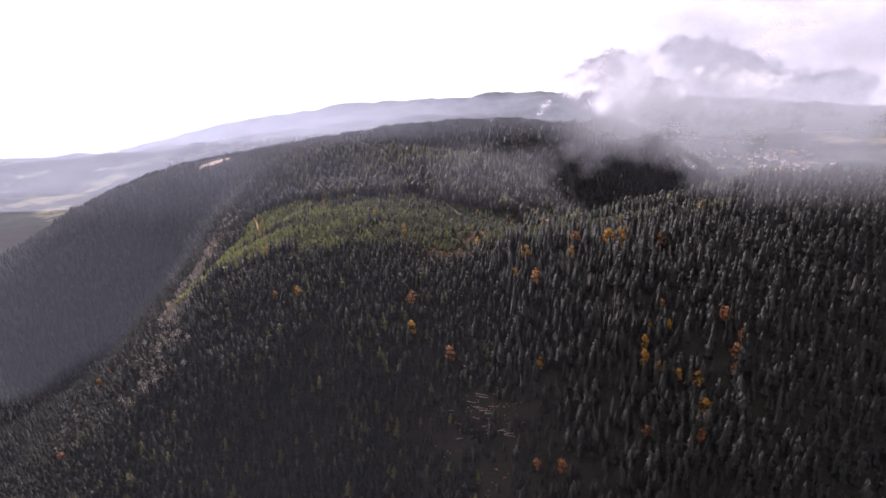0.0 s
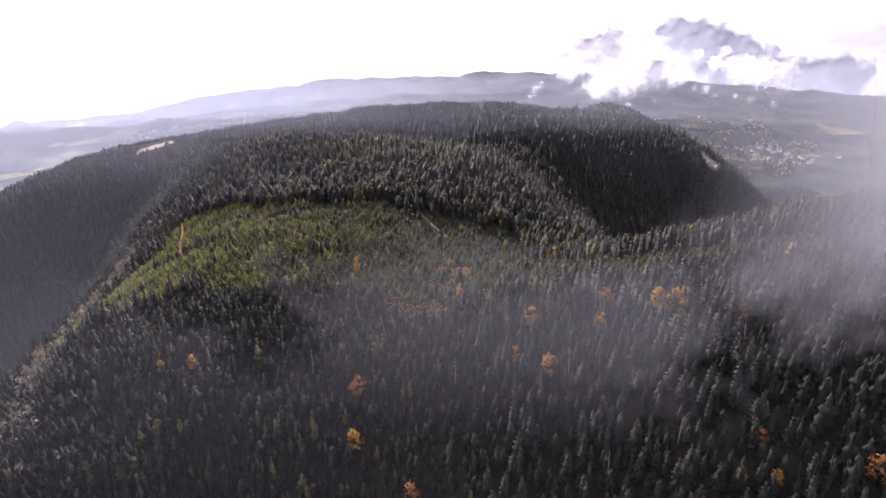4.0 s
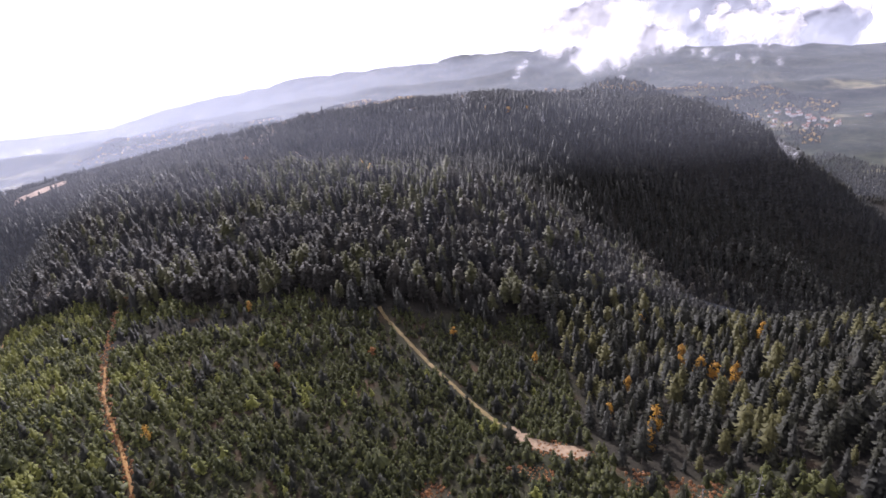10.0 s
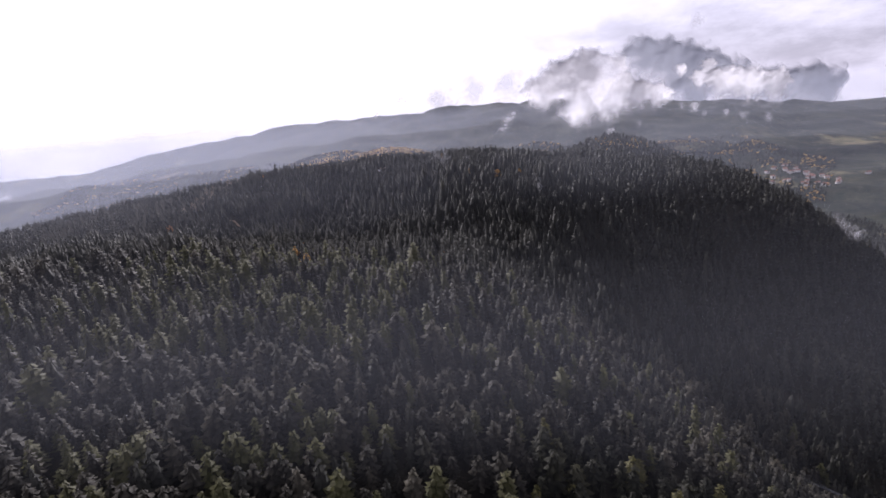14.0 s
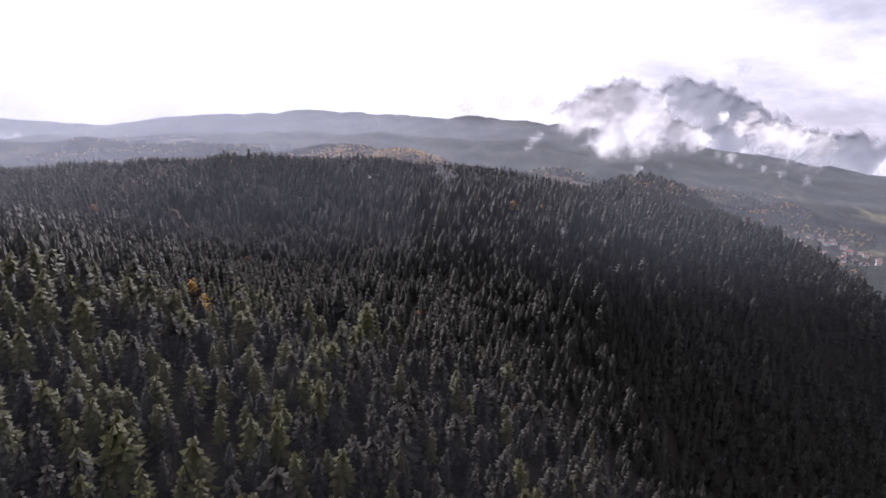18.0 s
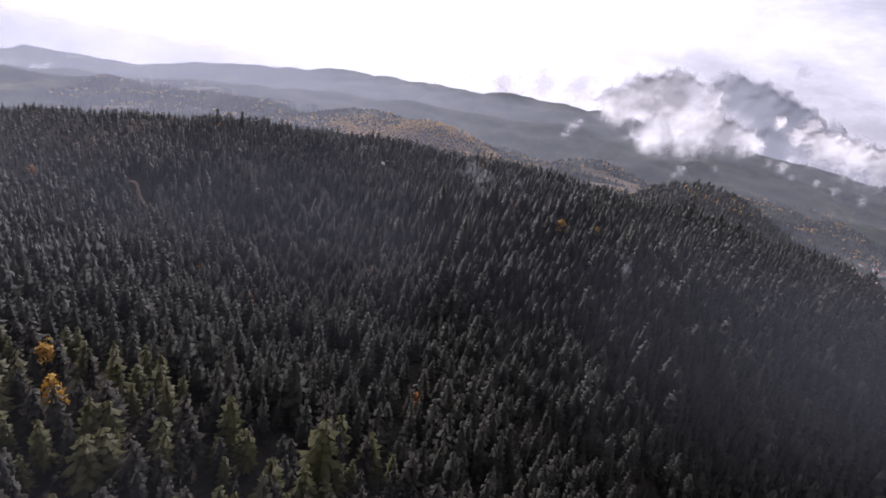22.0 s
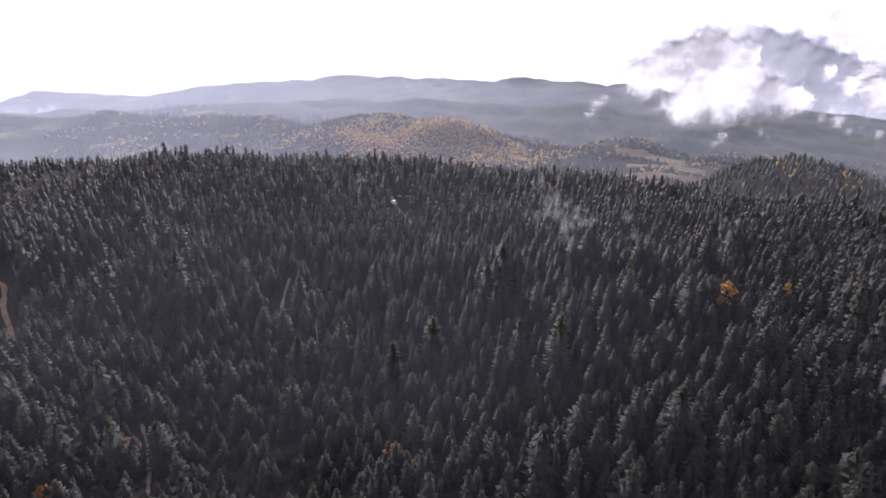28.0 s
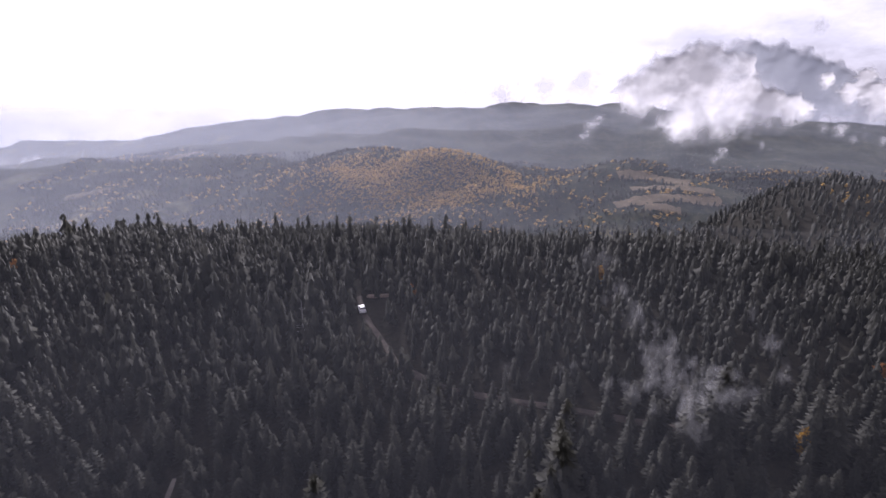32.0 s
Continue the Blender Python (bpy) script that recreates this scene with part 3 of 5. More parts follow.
def plant_forest():
    r = np.random.RandomState(5)
    x, y = old_forest_places()
    n = len(x)
    stand = waves(x, y, 120, 31)
    tall = np.clip(np.where(y > 740, 10.0, 12.5) + 2.0 * stand + r.normal(0, 2.4, n), 5.5, 22)
    tall = np.where((np.abs(x + 160) < 90) & (np.abs(y - 490) < 40), 0.55 * tall, tall)
    tall = np.where((x > 45) & (x < 280) & (y > 400) & (y < 580), 0.9 * tall, tall)
    tall = np.where((y < 300) & (np.hypot(x - 5, y - 205) < 45), tall * 0.6, tall)
    tall = np.where(y < 360, tall * 0.86, tall)
    ridge = (np.abs(x) < 190) & (y > 765) & (y < 1000)
    tall = np.where(ridge, np.clip(7.0 + 1.2 * stand + r.normal(0, 1.3, n), 3.5, 11), tall)
    tall = np.where(ridge & (r.uniform(size=n) < np.clip(0.10 + 0.16 * waves(x, y, 40, 46), 0.0, 0.4)), tall * np.where(y > 885, r.uniform(1.1, 1.4, n), r.uniform(1.4, 2.0, n)), tall)
    tall = np.where((y > 884) & (y < 928) & (x > -32) & (x < 75), np.minimum(tall, 6.5), tall)
    tall = np.where((x < -190) & (y > 840), 0.6 * tall, tall)
    tall = tall * (1 + 0.14 * waves(x, y, 24, 38))
    wide = r.uniform(0.7, 1.1, n)
    tone = np.clip(r.normal(0.40, 0.30, n) + 0.1 * stand, 0, 1)
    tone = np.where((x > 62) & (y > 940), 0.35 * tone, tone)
    single = (np.abs(x) < 46) & (y > 832) & (y < 872)
    crest = (y > 893) & (np.abs(x) < 200)
    near_path = (np.abs(x - 10) < np.where(y > 780, 150, 112)) & (y > 110) & ~crest
    wide = np.where((y > 530) & (y < 745) & (np.abs(x + 20) < 250), np.where(y > 600, 1.1, 1.3) * wide, wide)
    wide = np.where((y > 690) & ~ridge & ((y > 745) | (np.abs(x + 20) > 250)), 1.35 * wide, wide)
    wide = np.where(ridge, 1.28 * wide, wide)
    brow = (np.abs(x) < 80) & (y > 810) & (y < 885)
    fir = (y > 530 + 15 * waves(x, y, 50, 33)) & (y < 700 + 14 * waves(x, y, 70, 34)) & (np.abs(x + 20) < 250) & (r.uniform(size=n) < 0.85)
    fir |= (x > 55) & (x < 270) & (y > 405) & (y < 575) & (r.uniform(size=n) < 0.8)
    east = (x > 45) & (x < 280) & (y > 400) & (y < 580)
    odd = fir & (r.uniform(size=n) < np.clip(0.1 + 0.3 * waves(x, y, 42, 35) + 0.2 * (y < 560) + 0.5 * ((x < 15) & (x > -140) & (y > 600) & (y < 720)), 0.02, 0.75))
    tone = np.where(odd, 1.0, np.minimum(tone, 0.9))
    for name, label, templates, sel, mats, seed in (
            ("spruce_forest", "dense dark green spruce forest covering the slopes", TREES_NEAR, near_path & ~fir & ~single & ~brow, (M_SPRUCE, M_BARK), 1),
            ("ridge_spruce_forest", "dark spruce forest with tips painted pale as if sunlit on the last ridge", TREES_CLOSE, brow & ~single & ~fir, (M_SPRUCE, M_BARK), 15),
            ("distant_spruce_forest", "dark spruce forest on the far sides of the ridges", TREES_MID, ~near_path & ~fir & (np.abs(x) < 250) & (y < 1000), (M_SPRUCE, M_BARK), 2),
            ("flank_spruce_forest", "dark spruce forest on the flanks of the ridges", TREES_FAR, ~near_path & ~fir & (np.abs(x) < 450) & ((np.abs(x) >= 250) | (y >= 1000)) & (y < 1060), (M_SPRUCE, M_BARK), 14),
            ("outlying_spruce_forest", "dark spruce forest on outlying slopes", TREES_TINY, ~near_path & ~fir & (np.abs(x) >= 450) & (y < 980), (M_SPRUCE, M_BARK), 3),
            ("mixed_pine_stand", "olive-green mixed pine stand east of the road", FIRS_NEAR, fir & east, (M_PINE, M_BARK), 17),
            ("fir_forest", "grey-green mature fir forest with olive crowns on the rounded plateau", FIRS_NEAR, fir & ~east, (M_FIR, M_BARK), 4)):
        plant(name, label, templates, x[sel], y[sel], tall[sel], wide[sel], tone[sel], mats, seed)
    # young plantation
    x, y = scatter(-300, 245, 330, 605, 2.7, 2)
    keep = (young_share(x, y) > 0.5) & ~clear_ground(x, y) & (r.uniform(size=len(x)) < 0.97 + 0.2 * waves(x, y, 30, 14))
    x, y = x[keep], y[keep]
    tall = np.clip(3.6 + 1.0 * waves(x, y, 42, 15) + r.normal(0, 1.0, len(x)), 1.6, 9)
    tone = np.clip(0.46 - 0.0040 * (x + 90) - 0.003 * np.maximum(0, y - 470) + 0.42 * waves(x, y, 34, 16) + r.normal(0, 0.26, len(x)), 0, 0.97)
    plant("young_pine_plantation", "bright green young pine plantation on the plateau", YOUNG, x, y, tall, r.uniform(1.0, 1.55, len(x)), tone, (M_YOUNG, M_BARK), 5)
    # close stand of low spruces
    x, y = scatter(-420, 40, 75, 375, 3.1, 29)
    keep = pole_stand(x, y) & in_sight(x, y) & (young_share(x, y) < 0.5) & ~clear_ground(x, y)
    x, y = x[keep], y[keep]
    stand = waves(x, y, 70, 42)
    plant("pole_stage_spruces", "close stand of low dark spruces on the slope", TREES_MID, x, y, np.clip(6.6 + 1.2 * stand + r.normal(0, 1.9, len(x)), 3.5, 13), r.uniform(0.95, 1.5, len(x)), np.clip(r.normal(0.45, 0.32, len(x)) + 0.12 * stand, 0, 0.96), (M_PINE, M_BARK), 13)
    # mid-height spruces scattered among the young pines
    x, y = scatter(-280, 240, 340, 560, 6.5, 22)
    keep = (young_share(x, y) > 0.5) & ~clear_ground(x, y) & (r.uniform(size=len(x)) < np.clip((x + 150) / 220, 0.06, 0.42) + 0.25 * waves(x, y, 50, 17))
    x, y = x[keep], y[keep]
    plant("scattered_spruces", "lone dark spruces standing among the young pines", TREES_MID, x, y, r.uniform(4.5, 9.0, len(x)), r.uniform(1.2, 1.8, len(x)), r.uniform(0.1, 0.9, len(x)), (M_PINE, M_BARK), 8)
    # leafless pale wood along the western brink
    x, y = scatter(-520, -190, 300, 640, 4.6, 23)
    z = height(x, y)
    keep = (young_share(x, y) < 0.5) & (z > 40) & (z < 215) & (r.uniform(size=len(x)) < np.clip(0.75 - np.abs(x + 296 + 0.3 * (y - 490)) / 34, 0.04, 0.65))
    x, y = x[keep], y[keep]
    plant("leafless_scrub_wood", "pale grey-brown leafless broadleaf wood along the brink", BARE_WOOD, x, y, r.uniform(7, 13, len(x)), r.uniform(0.9, 1.3, len(x)), r.uniform(0, 0.8, len(x)), (M_TWIG, M_DEAD), 9)
    # dry bracken on the bare patches and along the track
    x, y = scatter(-245, 130, 170, 580, 1.25, 24)
    bare = np.zeros(len(x), bool)
    for bx, by, br in BARE:
        bare |= np.hypot(x - bx, (y - by) * 1.3) < br * (1.05 + 0.5 * waves(x, y, 9, 21))
    for pts, width in ((TRACK_PLATEAU, 2.4), (TRACK_EDGE, 1.8)):
        bare |= line_distance(x, y, pts) < width * (1 + 0.6 * waves(x, y, 11, 25))
    bare &= r.uniform(size=len(x)) < np.where(y < 260, 0.2, 0.85)
    x, y = x[bare], y[bare]
    plant("dry_bracken", "rust-brown dry bracken on the cleared ground", TUFTS, x, y, r.uniform(0.35, 0.9, len(x)), r.uniform(0.8, 1.5, len(x)), r.uniform(0, 0.9, len(x)), (M_BRACKEN_TUFT, M_DEAD), 10)
    # beyond the ridge
    x, y = scatter(-200, 900, 1060, 1520, 6.4, 3)
    keep = (np.abs(x) < 100 + 0.95 * (y - 150)) & (r.uniform(size=len(x)) < 0.9)
    x, y = x[keep], y[keep]
    plant("valley_edge_forest", "hazy dark forest on the slopes beyond the ridge", TREES_TINY, x, y, np.clip(r.normal(7.5, 1.8, len(x)), 4, 12), r.uniform(1.1, 1.6, len(x)), np.clip(r.normal(0.2, 0.15, len(x)), 0, 0.6), (M_SPRUCE, M_BARK), 6)
    # pale wood on top of the small hill
    x, y = scatter(280, 350, 1200, 1265, 6.0, 36)
    keep = r.uniform(size=len(x)) < 0.2 + 0.35 * waves(x, y, 30, 37)
    x, y = x[keep], y[keep]
    plant("hilltop_autumn_wood", "pale tan broadleaf wood on the small hill top", ROUND_FAR, x, y, r.uniform(4, 6, len(x)), r.uniform(0.9, 1.3, len(x)), r.uniform(0, 0.5, len(x)), (M_AUTUMN, M_BARK), 16)
    # autumn wood on the valley hill, sun patch put into its tones, and pale scrub round it
    x, y = scatter(-1400, 1250, 1600, 2500, 9.6, 26)
    z = height(x, y)
    share = np.clip(0.6 + 0.6 * waves(x, y, 170, 27) + np.exp(-((x + 180) / 300) ** 2 - ((y - 1960) / 160) ** 2) * 0.8, 0, 1)
    settled = np.hypot(x - 1045, (y - 1825) / 1.4) < 115
    keep = (np.abs(x) < 0.85 * (y - 500)) & (r.uniform(size=len(x)) < np.where(settled, 0.25, share))
    for pts in FIELDS:
        keep &= line_distance(x, y, pts) > 15
    x, y = x[keep], y[keep]
    hill = np.exp(-((x + 200 - 0.4 * (y - 1950)) / 230) ** 2 - ((y - 1960) / 110) ** 2)
    band = np.zeros(len(x), bool)
    for pts in GOLD_BANDS:
        band |= line_distance(x, y, pts) < 22
    gold = band | (r.uniform(size=len(x)) < 0.12 + 1.3 * hill + 0.28 * waves(x, y, 150, 28))
    plant("autumn_valley_wood", "golden and tan autumn broadleaf wood on the valley hill", ROUND_FAR, x[gold], y[gold], r.uniform(5, 9, gold.sum()), r.uniform(1.6, 2.4, gold.sum()), np.clip(0.25 + 0.6 * hill[gold] + r.normal(0, 0.2, gold.sum()), 0, 1), (M_AUTUMN, M_BARK), 11)
    hx, hy = scatter(-560, 220, 1800, 2110, 6.0, 43)
    lit = np.exp(-((hx + 180 - 0.4 * (hy - 1950)) / 260) ** 2 - ((hy - 1965) / 115) ** 2) + 0.35 * waves(hx, hy, 70, 44)
    sel = r.uniform(size=len(hx)) < np.clip(2.2 * lit - 0.55, 0, 0.95)
    plant("autumn_hill_wood", "close golden autumn broadleaf wood, painted bright as if sunlit, on the hill", ROUND_FAR, hx[sel], hy[sel], r.uniform(4.5, 7.5, sel.sum()), r.uniform(1.3, 2.0, sel.sum()), np.clip(0.45 + r.normal(0, 0.22, sel.sum()), 0, 1), (M_AUTUMN, M_BARK), 18)
    dark = ~gold & (hill < 0.55)
    plant("valley_conifer_wood", "dark conifer wood between the valley meadows", TREES_TINY, x[dark], y[dark], r.uniform(7, 13, dark.sum()), r.uniform(1.2, 1.8, dark.sum()), r.uniform(0, 0.6, dark.sum()), (M_SPRUCE, M_BARK), 12)


BARE_WOOD = [broadleaf(8, 4, 110 + k, 0.22, 0.25, 1.6) for k in range(4)]
ROUND_FAR = [broadleaf(7, 2, 120 + k, 0.34, 0.25, 4.5) for k in range(4)]
plant_forest()


# ---- single trees ----
def mesh_part(name, tmpl, which, material):
    """The faces of a template that carry one material id, as a mesh of its own."""
    v, f, m, sh = tmpl
    f = f[m == which]
    used, inv = np.unique(f, return_inverse=True)
    me = add_mesh(name, v[used], inv.ravel(), np.full(len(f), 3), attributes=[("shoot", sh[used]), ("tone", np.full(len(used), 0.5))], smooth=True, normals=crown_normals(v)[used])
    me.materials.append(material)
    return me


def tree_prototype(name, tmpl, leaf, wood, parts=("crown", "trunk")):
    """Meshes of a single tree, shared by all its repeats."""
    return name, mesh_part(parts[0], tmpl, 0, leaf), mesh_part(parts[1], tmpl, 1, wood)


def put_tree(proto, x, y, tall, wide, turn, label, category, group):
    name, crown, trunk = proto
    base = new(name)
    z = float(height(x, y))
    base.matrix_world = Matrix.LocRotScale((x, y, z), Euler((0, 0, turn)), (tall * wide, tall * wide, tall))
    for part_name, me in (("crown", crown), ("trunk", trunk)):
        ob = new(part_name, me)
        ob.parent = base
    return tagged(base, label, category, group)


def single_spruces():
    """The spruces on the brow of the last ridge, each a thing of its own."""
    r = random.Random(11)
    protos = [tree_prototype("spruce_tree", t, M_SPRUCE_OWN, M_BARK) for t in TREES_CLOSE]
    x, y = old_forest_places()
    sel = (np.abs(x) < 46) & (y > 832) & (y < 872)
    for px, py in zip(x[sel], y[sel]):
        tall = min(10, max(4.5, r.gauss(7.2, 1.3))) * (r.uniform(1.5, 2.0) if r.random() < 0.12 else 1.0)
        size = "tall" if tall > 11 else "young" if tall < 7 else "mature"
        put_tree(r.choice(protos), px, py, tall, r.uniform(0.8, 1.15), r.uniform(0, 6.28), f"{size} dark green spruce tree with drooping branches", "tree", "spruces on the ridge brow")


single_spruces()

GOLD_TREE = [tree_prototype("golden_tree", broadleaf(26, 14, 200 + k, 0.24, 0.22, 1.25), M_GOLD, M_BARK) for k in range(3)]
RUST_TREE = [tree_prototype("rust_tree", broadleaf(24, 12, 210 + k, 0.28, 0.25, 1.2), M_RUST, M_BARK) for k in range(3)]
SLIM_TREE = [tree_prototype("golden_tree", broadleaf(20, 14, 220 + k, 0.15, 0.15, 1.2), M_GOLD, M_BARK) for k in range(2)]
# autumn trees on the plan: east, north, height; g round golden, s slim golden, r rusty
SOUTH_AUTUMN = [(-145, 331, 8, "g"), (-37, 286, 12, "g"), (-11, 266, 12, "r"), (41, 250, 9, "g"), (47, 203, 9, "r"), (35, 207, 8, "r"), (100, 254, 8, "g"), (111, 253, 8, "g"),
                (96, 245, 10, "g"), (94, 238, 11, "g"), (100, 233, 10, "g"), (109, 230, 8, "g"), (117, 226, 10, "g"), (139, 250, 11, "r"), (144, 240, 9, "r"), (138, 234, 10, "r"),
                (135, 227, 9, "r"), (116, 213, 11, "g"), (111, 203, 9, "r"), (88, 208, 8, "r"), (110, 264, 8, "r"), (-324, 300, 9, "r"), (-282, 404, 10, "g"), (-345, 375, 9, "g"), (-338, 381, 8, "g")]
PLATEAU_AUTUMN = [(-53, 383, 10, "s"), (6, 357, 8, "s"), (-126, 328, 9, "g"), (-173, 390, 8, "r"), (39, 326, 13, "g"), (73, 330, 12, "r"), (69, 319, 9, "g"), (93, 322, 14, "g"),
                  (96, 318, 13, "g"), (100, 320, 14, "g"), (104, 322, 13, "g"), (101, 315, 12, "g"), (122, 310, 11, "r"), (44, 299, 13, "r"), (31, 310, 9, "s"), (-38, 306, 11, "r"),
                  (100, 358, 6, "s"), (83, 364, 5, "s"), (110, 359, 5, "s"), (163, 349, 10, "g"), (160, 393, 9, "g"), (-1, 400, 5, "g")]
EAST_AUTUMN = [(63, 431, 9, "s"), (105, 504, 11, "g"), (69, 442, 11, "s"), (105, 487, 11, "g"), (109, 483, 10, "g"), (113, 476, 12, "s"), (99, 492, 10, "g"), (100, 540, 10, "s"),
               (150, 520, 11, "g"), (83, 372, 5, "s"), (5, 513, 6, "g"), (73, 478, 9, "g"), (171, 474, 11, "g"), (160, 455, 12, "g"), (40, 500, 7, "s"), (58, 455, 8, "g")]
WEST_AUTUMN = [(-89, 521, 6, "s"), (-2, 411, 5, "r"), (-28, 489, 5, "r"), (-88, 434, 6, "s"), (-62, 475, 5, "r")]
RIDGE_AUTUMN = [(74, 863, 9, "g"), (95, 872, 8, "s"), (51, 877, 6, "s"), (-11, 812, 7, "r"), (-76, 812, 6, "r"), (-83, 796, 6, "r"), (-52, 778, 7, "r"), (22, 736, 9, "r"), (-59, 694, 12, "g"),
                (-51, 687, 11, "g"), (28, 931, 6, "s"), (-22, 923, 5, "r"), (-156, 943, 6, "r"), (75, 896, 5, "r"), (-212, 852, 7, "r"), (62, 681, 8, "r")]


def autumn_trees():
    r = random.Random(3)
    kinds = {"g": (GOLD_TREE, "golden-yellow autumn broadleaf tree among dark conifers", 1.0), "s": (SLIM_TREE, "slim bright yellow autumn tree", 1.0), "r": (RUST_TREE, "rust-orange autumn broadleaf tree among conifers", 1.05)}
    for x, y, tall, kind in SOUTH_AUTUMN + PLATEAU_AUTUMN + EAST_AUTUMN + WEST_AUTUMN + RIDGE_AUTUMN:
        protos, label, wide = kinds[kind]
        put_tree(r.choice(protos), x, y, tall, wide * r.uniform(0.85, 1.2), r.uniform(0, 6.28), label, "tree", "autumn trees")


autumn_trees()


def pale_trees():
    """Leafless pale trees along the western end of the last ridge."""
    r = random.Random(21)
    protos = [tree_prototype("leafless_tree", broadleaf(16, 5, 230 + k, 0.22, 0.22, 1.3), M_TWIG, M_DEAD) for k in range(3)]
    for i in range(26):
        u = r.random()
        x, y = -206 + 18 * u * u + r.gauss(0, 7), 890 + 68 * u + r.gauss(0, 6)
        put_tree(r.choice(protos), x, y, r.uniform(6, 9), r.uniform(0.9, 1.2), r.uniform(0, 6.28), "leafless pale grey broadleaf tree at the forest edge", "tree", "leafless trees")


pale_trees()


# ---- dead trees ----
def part(name, bm, material, parent=None, label=""):
    """A bmesh as one mesh object under a thing or a part."""
    me = bpy.data.meshes.new(name)
    bm.to_mesh(me)
    bm.free()
    me.materials.append(material)
    ob = new(name, me)
    ob.parent = parent
    return tagged(ob, label)


def limb(bm, p, q, w0, w1, sides=5):
    """A tapered round stick between two points."""
    p, q = Vector(p), Vector(q)
    d = (q - p).normalized()
    s = d.orthogonal().normalized()
    t = d.cross(s)
    rings = []
    for c, w in ((p, w0), (q, w1)):
        rings.append([bm.verts.new(c + s * (w * math.cos(6.2832 * j / sides)) + t * (w * math.sin(6.2832 * j / sides))) for j in range(sides)])
    for j in range(sides):
        bm.faces.new((rings[0][j], rings[0][(j + 1) % sides], rings[1][(j + 1) % sides], rings[1][j]))
    bm.faces.new(rings[1])
    bm.faces.new(rings[0][::-1])


def dead_tree_prototype(seed):
    r = random.Random(seed)
    base = new("dead_tree")
    bm = bmesh.new()
    bend = (r.uniform(-0.3, 0.3), r.uniform(-0.3, 0.3))
    limb(bm, (0, 0, -0.8), (bend[0], bend[1], 6.5), 0.24, 0.15)
    limb(bm, (bend[0], bend[1], 6.5), (bend[0] * 2, bend[1] * 2, 13.0), 0.15, 0.04)
    part("trunk", bm, M_DEAD, base)
    for k in range(9):
        bm = bmesh.new()
        z = r.uniform(4.0, 12.0)
        a, n = r.uniform(0, 6.28), r.uniform(0.9, 2.2) * (1.3 - z / 14)
        f = z / 6.5
        p = Vector((bend[0] * f, bend[1] * f, z))
        q = p + Vector((n * math.cos(a), n * math.sin(a), r.uniform(-0.3, 0.5)))
        limb(bm, p, q, 0.06, 0.025, 4)
        e = p.lerp(q, 0.6)
        limb(bm, e, e + Vector((0.5 * math.cos(a + 0.8), 0.5 * math.sin(a + 0.8), 0.15)), 0.035, 0.015, 4)
        part("branch", bm, M_DEAD, base)
    return tagged(base, "standing dead tree with bleached grey bare branches", "dead tree", "dead trees")


def dead_trees():
    r = random.Random(8)
    spots = [(-62, 318), (-80, 330), (-160, 345), (-72, 296), (5, 305), (36, 325), (52, 300), (30, 240), (12, 226), (60, 262), (85, 268), (-182, 566), (-178, 556), (120, 300), (75, 400), (118, 412),
             (170, 440), (176, 442), (182, 441), (188, 446), (62, 398), (66, 392), (-46, 908), (-30, 866), (10, 842), (-40, 845), (-220, 915), (-212, 928), (-200, 944), (-262, 392)]
    protos = [dead_tree_prototype(40 + k) for k in range(4)]
    for i, (x, y) in enumerate(spots):
        m = Matrix.LocRotScale((x, y, float(height(x, y))), Euler((r.uniform(-0.05, 0.05), r.uniform(-0.05, 0.05), r.uniform(0, 6.28))), None)
        if i < 4:
            protos[i].matrix_world = m
        else:
            copy_thing(protos[i % 4], m)


dead_trees()


# ---- roads and tracks ----
def way(name, pts, width, material, label, seed, lift=0.28):
    """A strip of road laid over the land, with uneven edges and worn wheel ruts."""
    r = np.random.RandomState(seed)
    fine = []
    for (x0, y0), (x1, y1) in zip(pts[:-1], pts[1:]):
        n = max(2, int(math.hypot(x1 - x0, y1 - y0) / 2.0))
        fine += [(x0 + (x1 - x0) * k / n, y0 + (y1 - y0) * k / n) for k in range(n)]
    fine = np.array(fine + [pts[-1]], float)
    for k in range(3):
        fine[1:-1] = (fine[:-2] + 2 * fine[1:-1] + fine[2:]) / 4
    d = np.gradient(fine, axis=0)
    d /= np.linalg.norm(d, axis=1)[:, None]
    side = np.stack([d[:, 1], -d[:, 0]], 1)
    across = np.array([-1.0, -0.62, -0.4, 0.0, 0.4, 0.62, 1.0])
    sink = np.array([-0.35, 0.0, -0.07, 0.03, -0.07, 0.0, -0.35])
    rough = 1 + 0.18 * r.normal(size=(len(fine), 1))
    P = fine[:, None, :] + side[:, None, :] * (across[None, :, None] * (width / 2) * rough[:, :, None])
    Z = height(P[..., 0], P[..., 1]) + lift + sink
    n, k = P.shape[:2]
    idx = np.arange(n * k).reshape(n, k)
    quads = np.stack([idx[:-1, :-1], idx[1:, :-1], idx[1:, 1:], idx[:-1, 1:]], -1).reshape(-1, 4)
    me = add_mesh(name, np.dstack([P, Z]).reshape(-1, 3), quads[:, ::-1].ravel(), np.full(len(quads), 4), smooth=True)
    me.materials.append(material)
    return tagged(new(name, me), label, "road", kind="structure")


